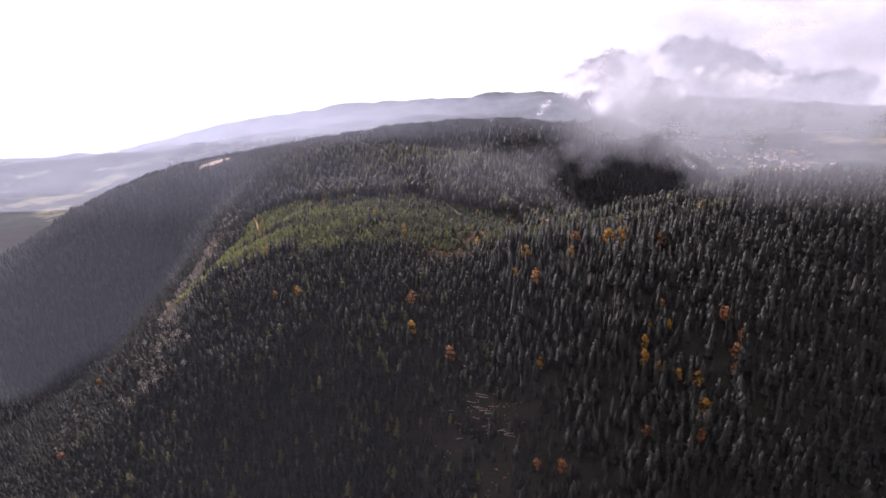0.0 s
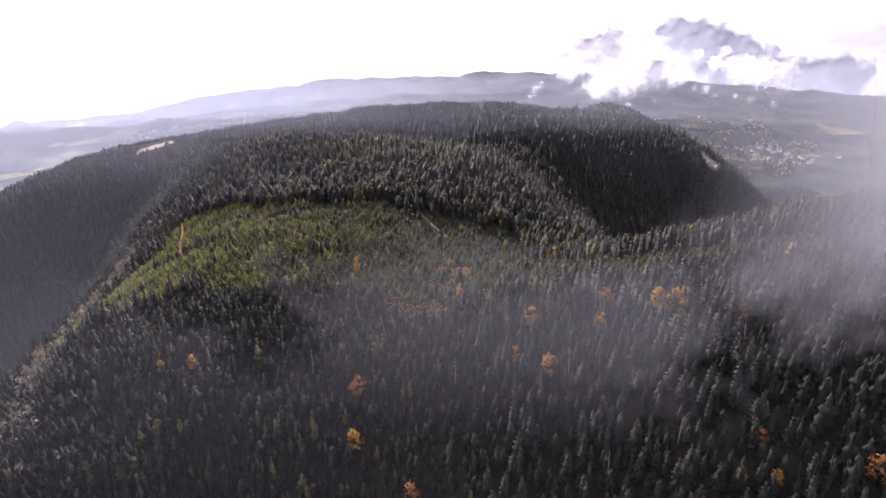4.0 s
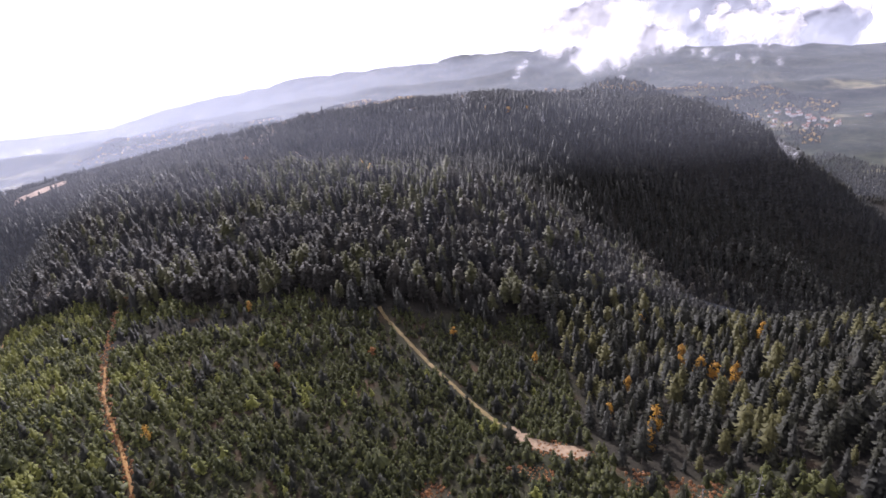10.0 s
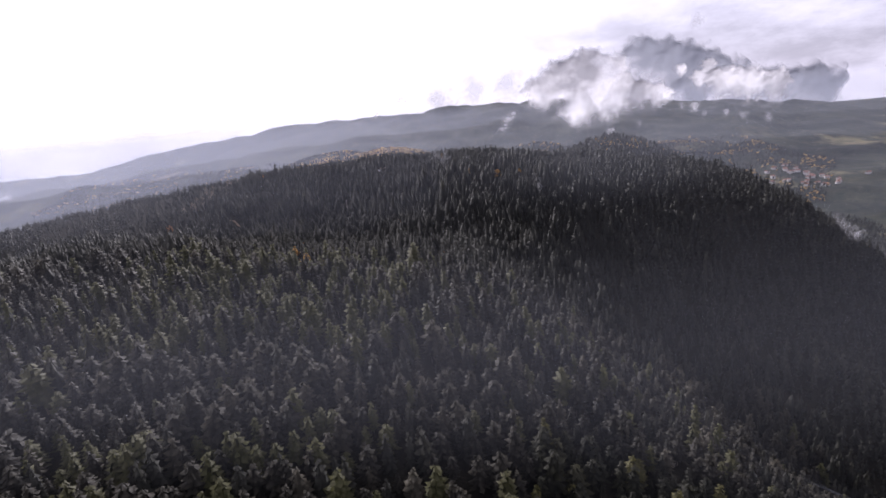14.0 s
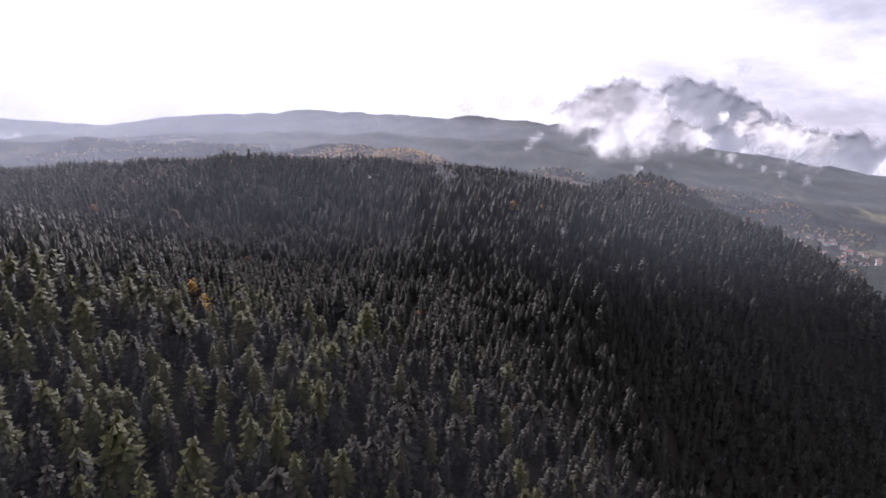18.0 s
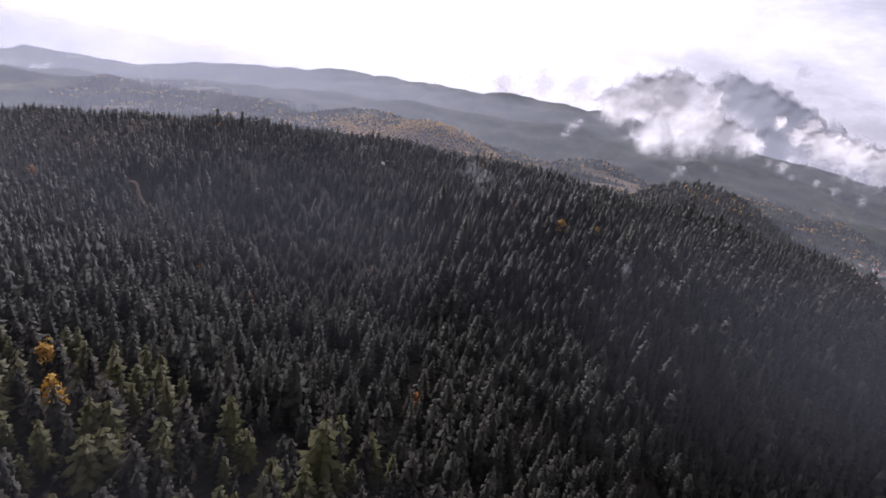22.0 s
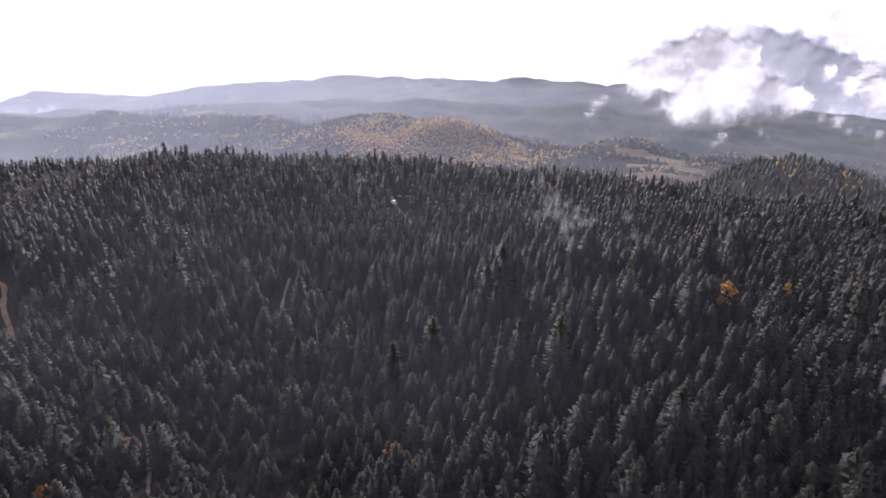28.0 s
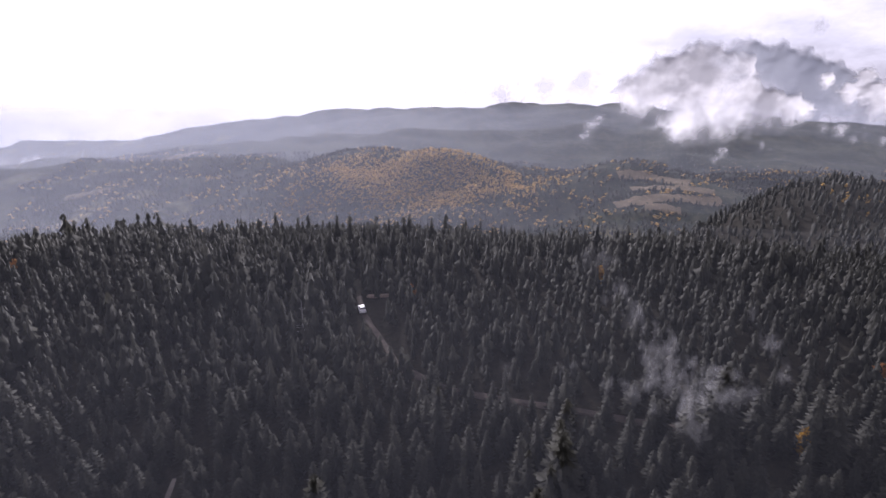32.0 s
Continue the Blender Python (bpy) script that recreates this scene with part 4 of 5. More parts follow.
M_TRACK = plain_material("rusty_track", (0.09, 0.052, 0.017), (0.29, 0.155, 0.046), 0.35)
M_WORN = plain_material("grassy_gravel", (0.075, 0.057, 0.022), (0.18, 0.132, 0.056), 0.3)
M_PALE = plain_material("pale_dry_track", (0.10, 0.085, 0.07), (0.20, 0.175, 0.15), 0.4)
M_DULL = plain_material("muddy_forest_road", (0.04, 0.033, 0.028), (0.085, 0.068, 0.056), 0.4)
way("road_plateau", ROAD, 2.1, M_WORN, "pale gravel forest road across the young plantation", 1)
way("road_turning_place", [(22, 450), (27, 444), (32, 440), (38, 437), (45, 432)], 7.5, M_ROAD, "wide gravel turning place on the forest road", 2, 0.34)
way("track_plateau", TRACK_PLATEAU[:2], 1.6, M_TRACK, "rust-coloured dirt track at the forest edge", 3)
way("track_plantation", TRACK_PLATEAU[3:], 1.2, M_TRACK, "rust-coloured dirt track through the young pines", 10)
way("track_edge", TRACK_EDGE, 1.9, M_TRACK, "narrow rust-coloured dirt track by the brink", 4)
way("road_ridge", ROAD_RIDGE, 1.5, M_DULL, "muddy forest road over the ridge", 5)
way("track_west", TRACK_WEST, 1.1, M_PALE, "short pale logging track between spruces", 6)
way("track_far_west", TRACK_FAR_WEST, 1.8, M_ROAD, "bend of a pale gravel forest road", 7)
way("track_south", TRACK_SOUTH, 1.0, M_PALE, "short narrow logging track between spruces", 8)

M_FELLED = plain_material("felled_ground", (0.22, 0.15, 0.10), (0.44, 0.33, 0.24), 0.12, relief=0.8, distance=0.3)
way("clearing", [(-500, 872), (-483, 880), (-470, 892), (-456, 902)], 17, M_FELLED, "tan felled clearing on the far ridge", 9, 0.6)
M_FIELD = plain_material("dry_meadow", (0.07, 0.055, 0.032), (0.14, 0.105, 0.062), 0.04, relief=0.2)
for i, pts in enumerate(FIELDS):
    way("meadow", pts, 34 - 3 * (i % 4), M_FIELD, "tan mown meadow in the broad valley", 50 + i, 2.5)


# ---- car and logs by the ridge road ----
def box(bm, x0, x1, y0, y1, z0, z1, inset=0.0, rise=0.0, bevel=0.05):
    """A box whose top may be drawn in, with bevelled edges."""
    vs = [bm.verts.new(p) for p in ((x0, y0, z0), (x1, y0, z0), (x1, y1, z0), (x0, y1, z0),
                                    (x0 + inset, y0 + inset * 0.5, z1), (x1 - inset, y0 + inset * 0.5, z1 + rise), (x1 - inset, y1 - inset * 0.5, z1 + rise), (x0 + inset, y1 - inset * 0.5, z1))]
    faces = [bm.faces.new([vs[i] for i in q]) for q in ((0, 3, 2, 1), (4, 5, 6, 7), (0, 1, 5, 4), (1, 2, 6, 5), (2, 3, 7, 6), (3, 0, 4, 7))]
    if bevel:
        edges = list({e for f in faces for e in f.edges})
        bmesh.ops.bevel(bm, geom=edges, offset=bevel, segments=2, affect="EDGES", profile=0.6)


def wheel_ring(bm, x, y, z, radius, half, sides=16):
    rings = [[bm.verts.new((x + rr * math.cos(6.2832 * j / sides), y + yy, z + rr * math.sin(6.2832 * j / sides))) for j in range(sides)]
             for yy, rr in ((-half, radius * 0.9), (-half * 0.6, radius), (half * 0.6, radius), (half, radius * 0.9))]
    for a, b in zip(rings[:-1], rings[1:]):
        for j in range(sides):
            bm.faces.new((a[j], a[(j + 1) % sides], b[(j + 1) % sides], b[j]))
    bm.faces.new(rings[0])
    bm.faces.new(rings[-1][::-1])


def simple_material(name, color, rough, metallic=0.0):
    mat = bpy.data.materials.new(name)
    nt = tree_of(mat)
    p = principled(nt, rough, 0.5)
    p.inputs["Metallic"].default_value = metallic
    dirt = noise_tex(nt, position(nt), 2.5, 5.0)
    nt.links.new(mix_color(nt, math_node(nt, "MULTIPLY", dirt, 0.25), color, (0.22, 0.19, 0.15)), p.inputs["Base Color"])
    return mat


def parked_car(x, y, heading):
    white, dark, rubber = simple_material("white_car_paint", (0.62, 0.62, 0.62), 0.3), simple_material("car_glass_dark", (0.015, 0.017, 0.02), 0.08), simple_material("tyre_rubber", (0.02, 0.02, 0.02), 0.85)
    steel, lamp = simple_material("wheel_steel", (0.45, 0.45, 0.46), 0.35, 0.9), simple_material("lamp_cover", (0.65, 0.66, 0.68), 0.12)
    red = simple_material("tail_lamp_cover", (0.35, 0.02, 0.02), 0.2)
    car = new("car")
    car.matrix_world = Matrix.LocRotScale((x, y, float(height(x, y)) + 0.3), Euler((0, 0, radians(heading))), None)
    bm = bmesh.new()
    box(bm, -2.1, 2.1, -0.86, 0.86, 0.36, 0.98, 0.1, 0.0, 0.09)
    body = part("body", bm, white, car)
    bm = bmesh.new()
    box(bm, -1.75, 0.75, -0.76, 0.76, 0.94, 1.66, 0.34, 0.0, 0.08)
    part("cabin", bm, white, car)
    for y0, name in ((-0.745, "side_window"), (0.715, "side_window")):
        for x0, x1 in ((-1.25, -0.5), (-0.42, 0.28)):
            bm = bmesh.new()
            box(bm, x0, x1, y0, y0 + 0.03, 1.1, 1.5, 0.08, 0.0, 0.0)
            part(name, bm, dark, car, "dark tinted side window")
    for x0, x1, name in ((0.5, 0.62, "windscreen"), (-1.64, -1.54, "rear_window")):
        bm = bmesh.new()
        box(bm, x0, x1, -0.6, 0.6, 1.08, 1.52, 0.0, 0.0, 0.0)
        part(name, bm, dark, car, "dark car glass")
    for wx in (-1.3, 1.3):
        for wy in (-0.8, 0.8):
            bm = bmesh.new()
            wheel_ring(bm, wx, wy, 0.33, 0.33, 0.11)
            wheel = part("wheel", bm, rubber, car, "black rubber tyre")
            bm = bmesh.new()
            wheel_ring(bm, wx, wy + (0.05 if wy > 0 else -0.05), 0.33, 0.2, 0.08, 12)
            part("rim", bm, steel, wheel, "grey steel rim")
    for wy in (-0.6, 0.6):
        bm = bmesh.new()
        box(bm, 2.02, 2.1, wy - 0.16, wy + 0.16, 0.66, 0.82, 0.0, 0.0, 0.02)
        part("headlight", bm, lamp, car)
        bm = bmesh.new()
        box(bm, -2.1, -2.02, wy - 0.13, wy + 0.13, 0.66, 0.86, 0.0, 0.0, 0.02)
        part("tail_light", bm, red, car)
    bm = bmesh.new()
    box(bm, 2.03, 2.16, -0.82, 0.82, 0.36, 0.56, 0.0, 0.0, 0.04)
    part("bumper", bm, dark, car, "dark plastic bumper")
    return tagged(car, "white car parked on the muddy forest road", "car")


parked_car(-34.6, 920.5, 112)


M_LOG = plain_material("pale_log_bark", (0.15, 0.115, 0.09), (0.30, 0.24, 0.19), 1.5)


def log_pile(x, y, heading, count, long, seed):
    r = random.Random(seed)
    m = Matrix.LocRotScale((x, y, float(height(x, y)) + 0.1), Euler((0, 0, radians(heading))), None)
    for k in range(count):
        bm = bmesh.new()
        dy, dz = (k % 3) * 0.5 - 0.5, 0.25 + (k // 3) * 0.42
        limb(bm, (-long / 2 + r.uniform(-0.4, 0.4), dy, dz), (long / 2 + r.uniform(-0.4, 0.4), dy + r.uniform(-0.1, 0.1), dz), 0.26, 0.2, 9)
        log = part("felled_log", bm, M_LOG)
        log.matrix_world = m
        tagged(log, "pale barked felled log lying by the forest road", "log", "felled logs")


log_pile(-30.5, 926, 12, 5, 7.5, 2)


def felled_trunks():
    """Loose trunks lying about on the small clearing of the southern slope."""
    r = random.Random(14)
    for k in range(22):
        u = r.random()
        x, y = -4 + 34 * u + r.gauss(0, 5), 243 - 22 * u + r.gauss(0, 6)
        bm = bmesh.new()
        long = r.uniform(4, 9)
        limb(bm, (-long / 2, 0, 0.2), (long / 2, 0, 0.2), 0.22, 0.12, 8)
        log = part("felled_log", bm, M_LOG)
        slope = math.atan2(float(height(x, y + 3) - height(x, y - 3)), 6.0)
        log.matrix_world = Matrix.LocRotScale((x, y, float(height(x, y)) + 0.25), Euler((slope, 0, r.uniform(-0.5, 0.5))), None)
        tagged(log, "pale felled trunk lying on the bare slope", "log", "felled trunks")


felled_trunks()


# ---- village in the valley ----
M_PLASTER = plain_material("pale_plaster", (0.62, 0.60, 0.56), (0.78, 0.76, 0.72), 0.4, relief=0.1)
M_TILES = plain_material("clay_roof_tiles", (0.20, 0.10, 0.07), (0.33, 0.19, 0.14), 0.8, relief=0.5)


def house_prototype(wide, deep, high):
    house = new("house")
    bm = bmesh.new()
    box(bm, -wide / 2, wide / 2, -deep / 2, deep / 2, -2.0, high, 0.0, 0.0, 0.0)
    part("wall", bm, M_PLASTER, house)
    bm = bmesh.new()
    w, d, top = wide / 2 + 0.6, deep / 2 + 0.6, high + 0.32 * deep
    low = [bm.verts.new(p) for p in ((-w, -d, high), (w, -d, high), (w, d, high), (-w, d, high))]
    ridge = [bm.verts.new((-w + 1.2, 0, top)), bm.verts.new((w - 1.2, 0, top))]
    for q in ((low[0], low[1], ridge[1], ridge[0]), (low[2], low[3], ridge[0], ridge[1]), (low[1], low[2], ridge[1]), (low[3], low[0], ridge[0]), (low[3], low[2], low[1], low[0])):
        bm.faces.new(q)
    part("roof", bm, M_TILES, house, "red clay tile roof")
    for sx in (-0.28, 0.0, 0.28):
        bm = bmesh.new()
        box(bm, sx * wide - 0.6, sx * wide + 0.6, -deep / 2 - 0.06, -deep / 2 + 0.1, high * 0.45, high * 0.75, 0.0, 0.0, 0.0)
        part("window", bm, M_BARK, house, "dark window")
    return tagged(house, "small pale plastered house with a red tiled roof", "house", "village houses")


def village():
    r = random.Random(31)
    protos = [house_prototype(11, 8, 5.5), house_prototype(9, 9, 6.5), house_prototype(14, 9, 4.5)]
    for i in range(34):
        x, y = r.gauss(1045, 50), r.gauss(1825, 60)
        m = Matrix.LocRotScale((x, y, float(height(x, y))), Euler((0, 0, r.uniform(-0.6, 0.6))), None)
        if i < 3:
            protos[i].matrix_world = m
        else:
            copy_thing(protos[i % 3], m)


village()


# ---- mist, low cloud and haze ----
def mist_material(name, tint, strength, scale, stretch, cut, soft, under=None):
    """Thin scattering droplets: light passes or is scattered, thicker where the noise is dense."""
    mat = bpy.data.materials.new(name)
    nt = tree_of(mat)
    out = nt.nodes.new("ShaderNodeOutputMaterial")
    clear = nt.nodes.new("ShaderNodeBsdfTransparent")
    front, back = nt.nodes.new("ShaderNodeBsdfDiffuse"), nt.nodes.new("ShaderNodeBsdfTranslucent")
    for n in (front, back):
        n.inputs["Color"].default_value = (*tint, 1.0)
    drops, both = nt.nodes.new("ShaderNodeMixShader"), nt.nodes.new("ShaderNodeMixShader")
    drops.inputs[0].default_value = 0.6
    nt.links.new(front.outputs[0], drops.inputs[1])
    nt.links.new(back.outputs[0], drops.inputs[2])
    squash = node(nt, "ShaderNodeMapping", Scale=(scale, scale, scale * stretch))
    nt.links.new(position(nt), squash.inputs["Vector"])
    n1 = noise_tex(nt, squash.outputs[0], 1.0, 7.0, 0.62)
    if under:
        # shade between the bright billows, put into the colour by noise
        shade_noise = noise_tex(nt, squash.outputs[0], 1.1, 4.0, 0.5)
        tone = ramp(nt, shade_noise, [(0.42, under), (0.60, tint)])
        for n in (front, back):
            nt.links.new(tone, n.inputs["Color"])
    dense = math_node(nt, "DIVIDE", math_node(nt, "SUBTRACT", n1, cut), soft, clamp=True)
    fade = attribute(nt, "fade")
    # denser where the bank is thick, torn where it thins out
    torn = math_node(nt, "MULTIPLY_ADD", fade, 1.0, math_node(nt, "SUBTRACT", dense, 1.0), clamp=True)
    thick = math_node(nt, "MULTIPLY", math_node(nt, "MULTIPLY", torn, fade), strength, clamp=True)
    nt.links.new(thick, both.inputs[0])
    nt.links.new(clear.outputs[0], both.inputs[1])
    nt.links.new(drops.outputs[0], both.inputs[2])
    nt.links.new(both.outputs[0], out.inputs["Surface"])
    return mat


def mist_sheet(name, centre, wide, tall, turn, material, label, category, seed, bulge=0.15, kind="", soft_v=0.6, cells=(28, 18), soft_u=0.55):
    """A billowing sheet of mist that thins towards its edges."""
    nu, nv = cells
    U, V = np.meshgrid(np.linspace(-1, 1, nu), np.linspace(-1, 1, nv))
    a = radians(turn)
    depth = bulge * wide * (0.4 * waves(U, V, 1.3, seed) + 0.35 * (1 - U * U))
    X = U * wide / 2
    edge_u = np.clip((1 - np.abs(U)) / soft_u, 0, 1)
    edge_v = np.clip((1 - np.abs(V)) / soft_v, 0, 1)
    fade = (edge_u * edge_u * (3 - 2 * edge_u)) * (edge_v * edge_v * (3 - 2 * edge_v))
    lift = 0.03 * tall * waves(U, V + 3, 1.6, seed + 1)
    P = np.stack([X * math.cos(a) - depth * math.sin(a), X * math.sin(a) + depth * math.cos(a), V * tall / 2 + lift], -1) + np.array(centre)
    idx = np.arange(nu * nv).reshape(nv, nu)
    quads = np.stack([idx[:-1, :-1], idx[:-1, 1:], idx[1:, 1:], idx[1:, :-1]], -1).reshape(-1, 4)
    me = add_mesh(name, P.reshape(-1, 3), quads.ravel(), np.full(len(quads), 4), attributes=[("fade", fade.ravel())], smooth=True)
    me.materials.append(material)
    return tagged(new(name, me), label, category, kind=kind)


def steam_plume(pts, seed):
    """A torn ribbon of steam: place, width and density along its rise."""
    fine = []
    for a, b in zip(pts[:-1], pts[1:]):
        fine += [[p + (q - p) * k / 6 for p, q in zip(a, b)] for k in range(6)]
    fine = np.array(fine + [pts[-1]], float)
    for k in range(4):
        fine[1:-1] = (fine[:-2] + 2 * fine[1:-1] + fine[2:]) / 4
    d = np.gradient(fine[:, :3], axis=0)
    side = np.stack([d[:, 2], np.zeros(len(d)), -d[:, 0]], -1)
    side /= np.linalg.norm(side, axis=1)[:, None]
    U = np.linspace(-1, 1, 9)
    wave = 0.25 * waves(fine[:, 2], fine[:, 0], 6, seed)
    P = fine[:, None, :3] + side[:, None, :] * ((U[None, :] + wave[:, None]) * fine[:, 3:4] / 1.4)[..., None]
    P[..., 1] += 0.12 * fine[:, 3:4] * np.cos(2.5 * U)[None, :]
    ends = np.clip(np.minimum(np.arange(len(fine)), np.arange(len(fine))[::-1]) / 4, 0, 1)
    fade = np.sqrt(np.outer(fine[:, 4] * ends, (1 - U * U)))
    n, k = P.shape[:2]
    idx = np.arange(n * k).reshape(n, k)
    quads = np.stack([idx[:-1, :-1], idx[1:, :-1], idx[1:, 1:], idx[:-1, 1:]], -1).reshape(-1, 4)
    me = add_mesh("steam_wisp", P.reshape(-1, 3), quads.ravel(), np.full(len(quads), 4), attributes=[("fade", fade.ravel())], smooth=True)
    me.materials.append(M_WISP)
    return tagged(new("steam_wisp", me), "thin white wisp of steam rising from the wet forest", "steam", kind="stuff")


def haze_curtain(name, pts, full, top, material, strength, label, bottom=-60):
    """A curtain of haze along a line on the plan, with its density at each point, thinning out towards its top."""
    fine = []
    for (x0, y0, d0), (x1, y1, d1) in zip(pts[:-1], pts[1:]):
        fine += [(x0 + (x1 - x0) * k / 8, y0 + (y1 - y0) * k / 8, d0 + (d1 - d0) * k / 8) for k in range(8)]
    fine = np.array(fine + [pts[-1]], float)
    for k in range(6):
        fine[1:-1] = (fine[:-2] + 2 * fine[1:-1] + fine[2:]) / 4
    levels = np.concatenate([np.linspace(bottom, full, 6), np.linspace(full, top, 8)[1:]])
    thin = np.clip((top - levels) / (top - full), 0, 1)
    if bottom > 0:
        thin = thin * np.clip((levels - bottom) / (full - bottom), 0, 1)
    n, k = len(fine), len(levels)
    P = np.stack([np.repeat(fine[:, 0], k), np.repeat(fine[:, 1], k), np.tile(levels, n)], -1)
    fade = np.sqrt(np.outer(fine[:, 2], thin * thin * (3 - 2 * thin)) / strength)
    idx = np.arange(n * k).reshape(n, k)
    quads = np.stack([idx[:-1, :-1], idx[1:, :-1], idx[1:, 1:], idx[:-1, 1:]], -1).reshape(-1, 4)
    me = add_mesh(name, P, quads.ravel(), np.full(len(quads), 4), attributes=[("fade", fade.ravel())], smooth=True)
    me.materials.append(material)
    return tagged(new(name, me), label, "haze", kind="stuff")


def forest_mist():
    """A thin veil of damp air just over the tree tops, thickened to brighten plateau and ridge."""
    X, Y = np.meshgrid(np.linspace(-620, 620, 90), np.linspace(70, 990, 70))
    Z = height(X, Y) + 13 + 2 * waves(X, Y, 90, 61)
    edge = np.clip((620 - np.abs(X)) / 150, 0, 1) * np.clip((990 - Y) / 90, 0, 1)
    idx = np.arange(X.size).reshape(X.shape)
    quads = np.stack([idx[:-1, :-1], idx[:-1, 1:], idx[1:, 1:], idx[1:, :-1]], -1).reshape(-1, 4)
    # extra density over fir plateau and ridge flank is added brightening
    me = add_mesh("forest_mist", np.stack([X, Y, Z], -1).reshape(-1, 3), quads.ravel(), np.full(len(quads), 4), attributes=[("fade", np.sqrt(edge * (0.002 + 0.018 * np.clip((Y - 540) / 40, 0, 1) * np.clip((700 - Y) / 40, 0, 1) + (0.024 + 0.044 * np.clip((90 - X) / 100, 0, 1) * np.clip((X + 260) / 150, 0.35, 1)) * np.clip((Y - 775) / 75, 0, 1)) / 0.2).ravel())], smooth=True)
    me.materials.append(M_AIR)
    return tagged(new("forest_mist", me), "thin grey mist over the tree tops, thickened to brighten the forest", "mist", kind="stuff")


# damp air, also used for the added sheets that stand for sun glare
M_AIR = mist_material("damp_air_and_glare", (0.66, 0.70, 0.80), 0.2, 0.012, 1.0, 0.0, 0.4)
M_WISP = mist_material("steam_wisp", (0.92, 0.92, 0.94), 0.30, 0.4, 0.6, 0.34, 0.3)
# fog tint darkened, its shade put into the colour
M_FOG = mist_material("drifting_fog", (0.41, 0.41, 0.43), 0.78, 0.02, 1.2, 0.22, 0.3)
M_HAZE = mist_material("hollow_haze", (0.66, 0.71, 0.82), 0.27, 0.006, 0.3, 0.0, 0.4)
M_THIN = mist_material("distance_haze", (0.64, 0.68, 0.80), 0.2, 0.0016, 1.6, 0.0, 0.4)
# the under colour is painted shade on the clouds
M_CLOUD = mist_material("low_cloud", (0.90, 0.89, 0.91), 0.5, 0.011, 0.8, 0.36, 0.24, under=(0.60, 0.595, 0.62))
M_GREY = mist_material("grey_cloud", (0.36, 0.375, 0.42), 1.0, 0.0018, 1.4, 0.0, 0.3, under=(0.27, 0.285, 0.33))
M_PUFF = mist_material("pale_grey_cloud", (0.45, 0.45, 0.48), 0.45, 0.0022, 1.4, 0.0, 0.45)
M_CUMULUS = mist_material("cumulus_cloud", (0.92, 0.91, 0.92), 1.0, 0.0052, 1.3, 0.20, 0.24, under=(0.44, 0.435, 0.46))

PLUMES = [[(34, 866, 274, 8, 0.5), (28, 866, 281, 12, 0.55), (21, 867, 289, 5, 0.4), (15, 868, 296, 4, 0.3), (10, 868, 305, 5, 0.1)],
          [(29, 865, 282, 7, 0.3), (19, 865, 281, 4, 0.3), (9, 865, 284, 3, 0.25), (-2, 865, 284, 6, 0.1)],
          [(112, 842, 240, 6, 0.8), (109, 842, 246, 6, 0.8), (106, 842, 254, 3.5, 0.8), (105, 842, 262, 3, 0.4)],
          [(57, 890, 266, 3.5, 0.3), (53, 890, 272, 3.5, 0.35), (49, 890, 279, 3, 0.3), (45, 890, 287, 3, 0.1)],
          [(80, 880, 262, 2.5, 0.4), (77, 880, 268, 2.5, 0.45), (79, 880, 275, 2.5, 0.4), (76, 880, 282, 2.5, 0.2)],
          [(336, 785, 198, 10, 1.0), (328, 785, 206, 9, 1.0), (318, 785, 215, 6, 0.9), (308, 785, 224, 5, 0.4)]]
for i, pts in enumerate(PLUMES):
    steam_plume(pts, 300 + i)
mist_sheet("fog_bank", (128, 158, 334), 208, 112, -6, M_FOG, "grey drifting fog bank beside the flight path", "fog", 320, 0.04, kind="stuff", soft_u=0.3, soft_v=0.8)
haze_curtain("low_fog", [(-45, 168, 0.0), (15, 168, 0.12), (70, 166, 0.24), (180, 160, 0.36), (320, 150, 0.4)], 305, 317, M_FOG, 1.0, "low grey fog over the dark slope", bottom=284)
# haze of the hollow, with extra density imitating sun glare on the flank
haze_curtain("hollow_haze", [(-900, 500, 0.03), (-600, 580, 0.03), (-330, 650, 0.05), (-140, 676, 0.065), (-75, 680, 0.04), (-30, 680, 0.02), (20, 680, 0.014), (60, 680, 0.02), (95, 680, 0.05), (140, 680, 0.055), (190, 675, 0.02), (240, 670, 0.0)], 300, 317, M_HAZE, 0.27, "bluish haze before the ridge that also stands for sun glare", bottom=262)
# thin haze sheets, thickened to stand for veiling glare of the sun
haze_curtain("glare_haze", [(-700, 120, 0.008), (-250, 150, 0.030), (-80, 156, 0.050), (-40, 152, 0.024), (0, 150, 0.006), (20, 150, 0.0)], 306, 317, M_AIR, 0.2, "thin haze sheet that stands for sun glare over the wooded slopes", bottom=285)
haze_curtain("glare_haze", [(-900, 260, 0.01), (-500, 290, 0.022), (-250, 306, 0.042), (-110, 310, 0.050), (-65, 304, 0.010), (-45, 300, 0.0)], 307, 317, M_AIR, 0.2, "thin haze sheet that stands for sun glare over the wooded slopes", bottom=278)
haze_curtain("glare_haze", [(-900, 430, 0.02), (-500, 465, 0.03), (-250, 480, 0.060), (-90, 484, 0.075), (-35, 480, 0.040), (40, 475, 0.036), (80, 470, 0.045), (115, 468, 0.055), (160, 470, 0.035), (240, 474, 0.0)], 299, 317, M_AIR, 0.2, "thin haze sheet that stands for sun glare over the wooded slopes", bottom=280)
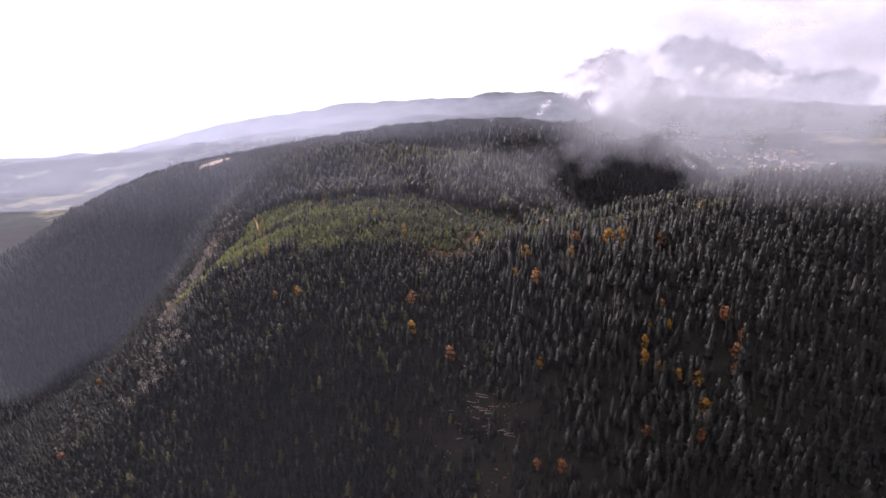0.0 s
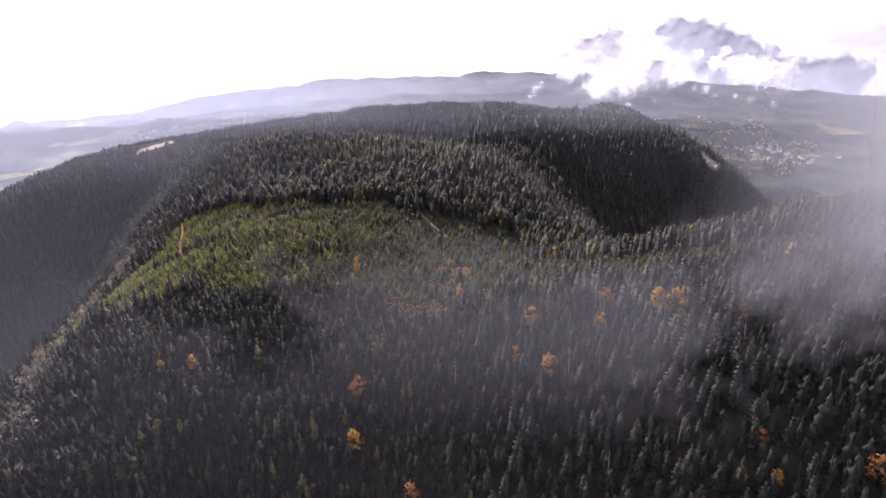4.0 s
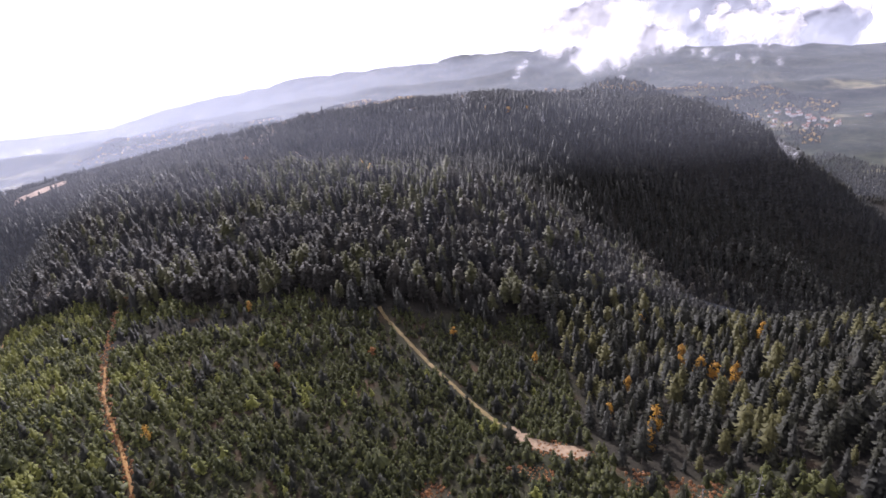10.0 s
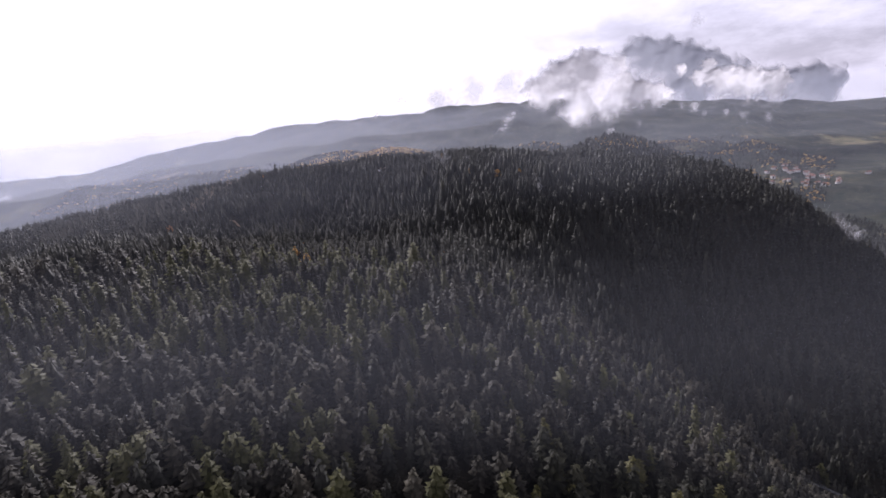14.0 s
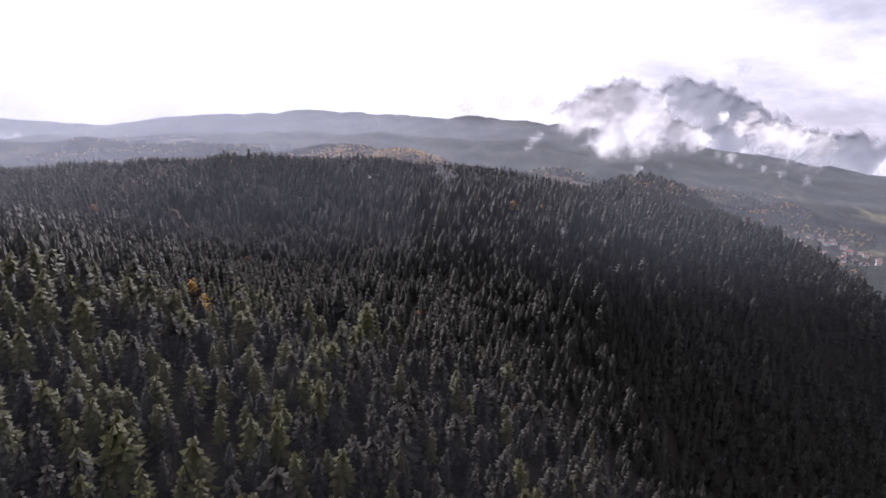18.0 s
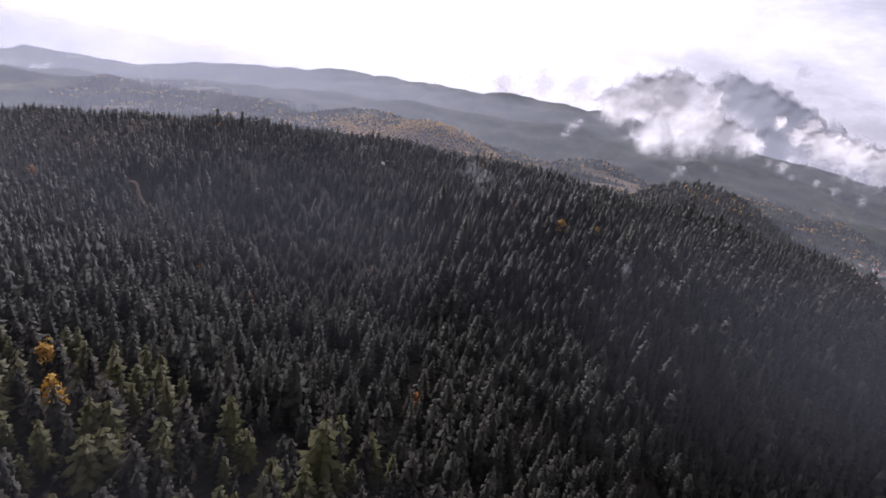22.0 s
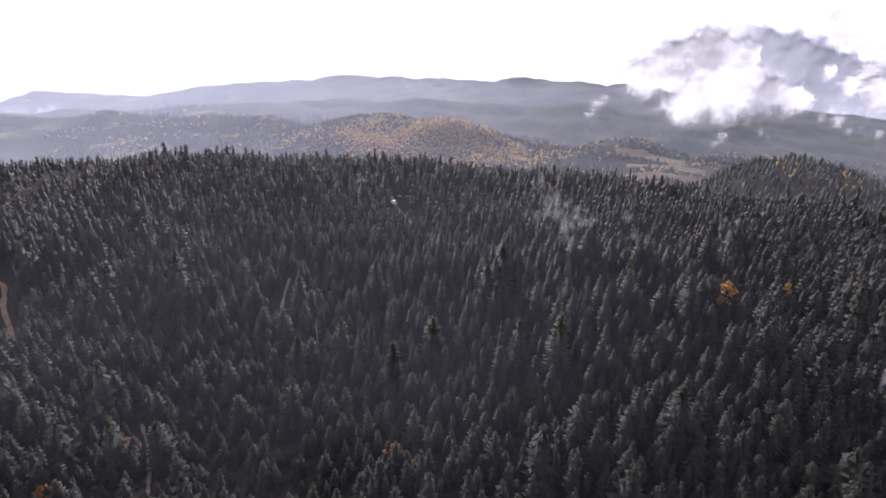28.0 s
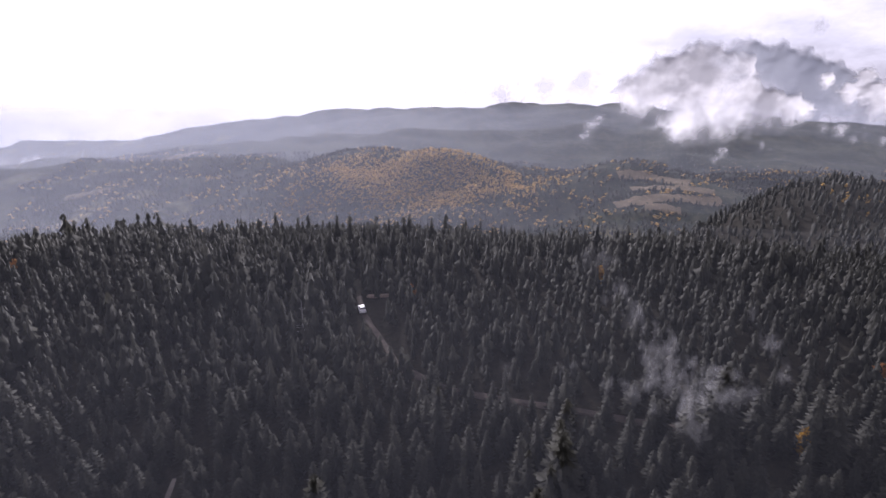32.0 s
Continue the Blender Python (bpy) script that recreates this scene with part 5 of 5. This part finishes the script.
# added veils that imitate sun glare over the first slope
for y in (118, 148):
    haze_curtain("glare_veil", [(-700, y - 20, 0.001), (-330, y - 5, 0.002), (-180, y, 0.004), (-70, y + 5, 0.005), (0, y, 0.003), (45, y, 0.0), (90, y - 5, 0.0)], 300, 317, M_AIR, 0.2, "added thin veil that stands for sun glare over the southern slope")
haze_curtain("western_haze", [(-1100, 380, 0.06), (-700, 480, 0.055), (-470, 590, 0.045), (-330, 690, 0.03), (-250, 735, 0.0)], 235, 300, M_HAZE, 0.27, "bluish haze in the deep western valley")
haze_curtain("hill_haze", [(40, 1010, 0.0), (110, 1015, 0.02), (200, 1030, 0.035), (400, 1060, 0.04), (800, 1100, 0.04)], 285, 320, M_HAZE, 0.27, "thin grey haze before the small wooded hill")
forest_mist()
for y, west, middle, east in ((1470, 0.24, 0.11, 0.03), (1800, 0.11, 0.06, 0.03), (2400, 0.20, 0.13, 0.055), (3000, 0.24, 0.15, 0.06)):
    haze_curtain("valley_haze", [(-2.2 * y, y, west), (-0.5 * y, y, west), (-0.1 * y, y, middle), (0.25 * y, y, east), (0.9 * y, y, east), (2.2 * y, y, east)], 290, 335, M_THIN, 0.2, "thin blue haze over the broad valley")


def cloud_bank(lobes, north, material, label, seed, sharp=1.6):
    """A bank of cloud built up from round heads: east, height and radius of each; firm along the top, ragged below."""
    east, high, big = (np.array(v, float) for v in zip(*lobes))
    us = np.linspace((east - 1.5 * big).min(), (east + 1.5 * big).max(), 110)
    vs = np.linspace((high - 1.6 * big).min(), (high + 1.5 * big).max(), 70)
    U, V = np.meshgrid(us, vs)
    clear, swell = np.ones(U.shape), np.zeros(U.shape)
    for x, z, r in lobes:
        stretch = np.where(V < z, 1.5, 1.0)
        d = np.hypot((U - x) / 1.25, (V - z) / stretch) / r
        d = d + 0.16 * waves(U, V, 0.9 * r, seed) + 0.08 * waves(U, V, 0.4 * r, seed + 1)
        core = np.clip((1.25 - d) * np.where(V < z, 0.9, sharp), 0, 1)
        clear *= 1 - core * core * (3 - 2 * core)
        swell = np.maximum(swell, r * np.sqrt(np.clip(1 - d * d, 0, 1)))
    P = np.stack([U, north - 0.5 * swell, V], -1)
    idx = np.arange(U.size).reshape(U.shape)
    quads = np.stack([idx[:-1, :-1], idx[:-1, 1:], idx[1:, 1:], idx[1:, :-1]], -1).reshape(-1, 4)
    me = add_mesh("low_cloud", P.reshape(-1, 3), quads.ravel(), np.full(len(quads), 4), attributes=[("fade", (1 - clear).ravel())], smooth=True)
    me.materials.append(material)
    return tagged(new("low_cloud", me), label, "cloud", kind="stuff")


cloud_bank([(432, 342, 58), (516, 364, 88), (604, 403, 88), (675, 390, 98), (607, 300, 88), (730, 334, 78), (815, 305, 62), (894, 293, 51), (947, 287, 29), (712, 263, 55), (576, 237, 35)],
           2500, M_CUMULUS, "heaped white cumulus cloud on the far mountain shoulder", 390)
cloud_bank([(787, 216, 27), (829, 184, 23), (859, 168, 17), (719, 167, 19), (699, 138, 15), (636, 224, 27)], 2486, M_CLOUD, "torn white cloud shreds hanging below the cumulus", 392, 1.2)
cloud_bank([(309, 256, 27), (287, 219, 23), (333, 275, 19)], 2486, M_CLOUD, "thin shred of cloud on the mountain side", 393, 0.5)
cloud_bank([(1018, 377, 24), (1089, 338, 36), (1160, 325, 56), (1212, 320, 60), (1284, 307, 68), (1126, 383, 32), (1390, 288, 68)], 2535, M_CUMULUS, "white cumulus cloud above the eastern slope", 394)
cloud_bank([(1085, 204, 15), (1115, 215, 17), (1169, 202, 17), (1043, 236, 23), (991, 241, 19), (1242, 187, 25), (1338, 166, 27)], 2465, M_CLOUD, "small white cloud shreds along the mountain side", 396, 1.2)
cloud_bank([(-330, 345, 55), (-150, 370, 60), (60, 365, 55)], 3500, M_CLOUD, "soft grey-white cloud along the mountain crest", 398, 1.0)
cloud_bank([(-2660, -30, 130), (-2450, -60, 80), (-2900, -10, 110), (-2250, -20, 40)], 3550, M_CLOUD, "white cloud lying on the low western ridges", 400, 1.0)
cloud_bank([(1526, 534, 147), (1706, 479, 163), (1885, 424, 174), (2075, 336, 174), (1856, 288, 174), (2271, 230, 174), (2506, 212, 186), (2771, 196, 194)], 4200, M_GREY, "blue-grey rain cloud behind the far mountain", 402, 1.6)
cloud_bank([(1892, 743, 54)], 4200, M_PUFF, "single soft grey puff of cloud", 404, 0.8)
cloud_bank([(61, 385, 116), (308, 433, 116), (554, 447, 116)], 4200, M_PUFF, "pale grey cloud behind the mountain crest", 406, 0.8)
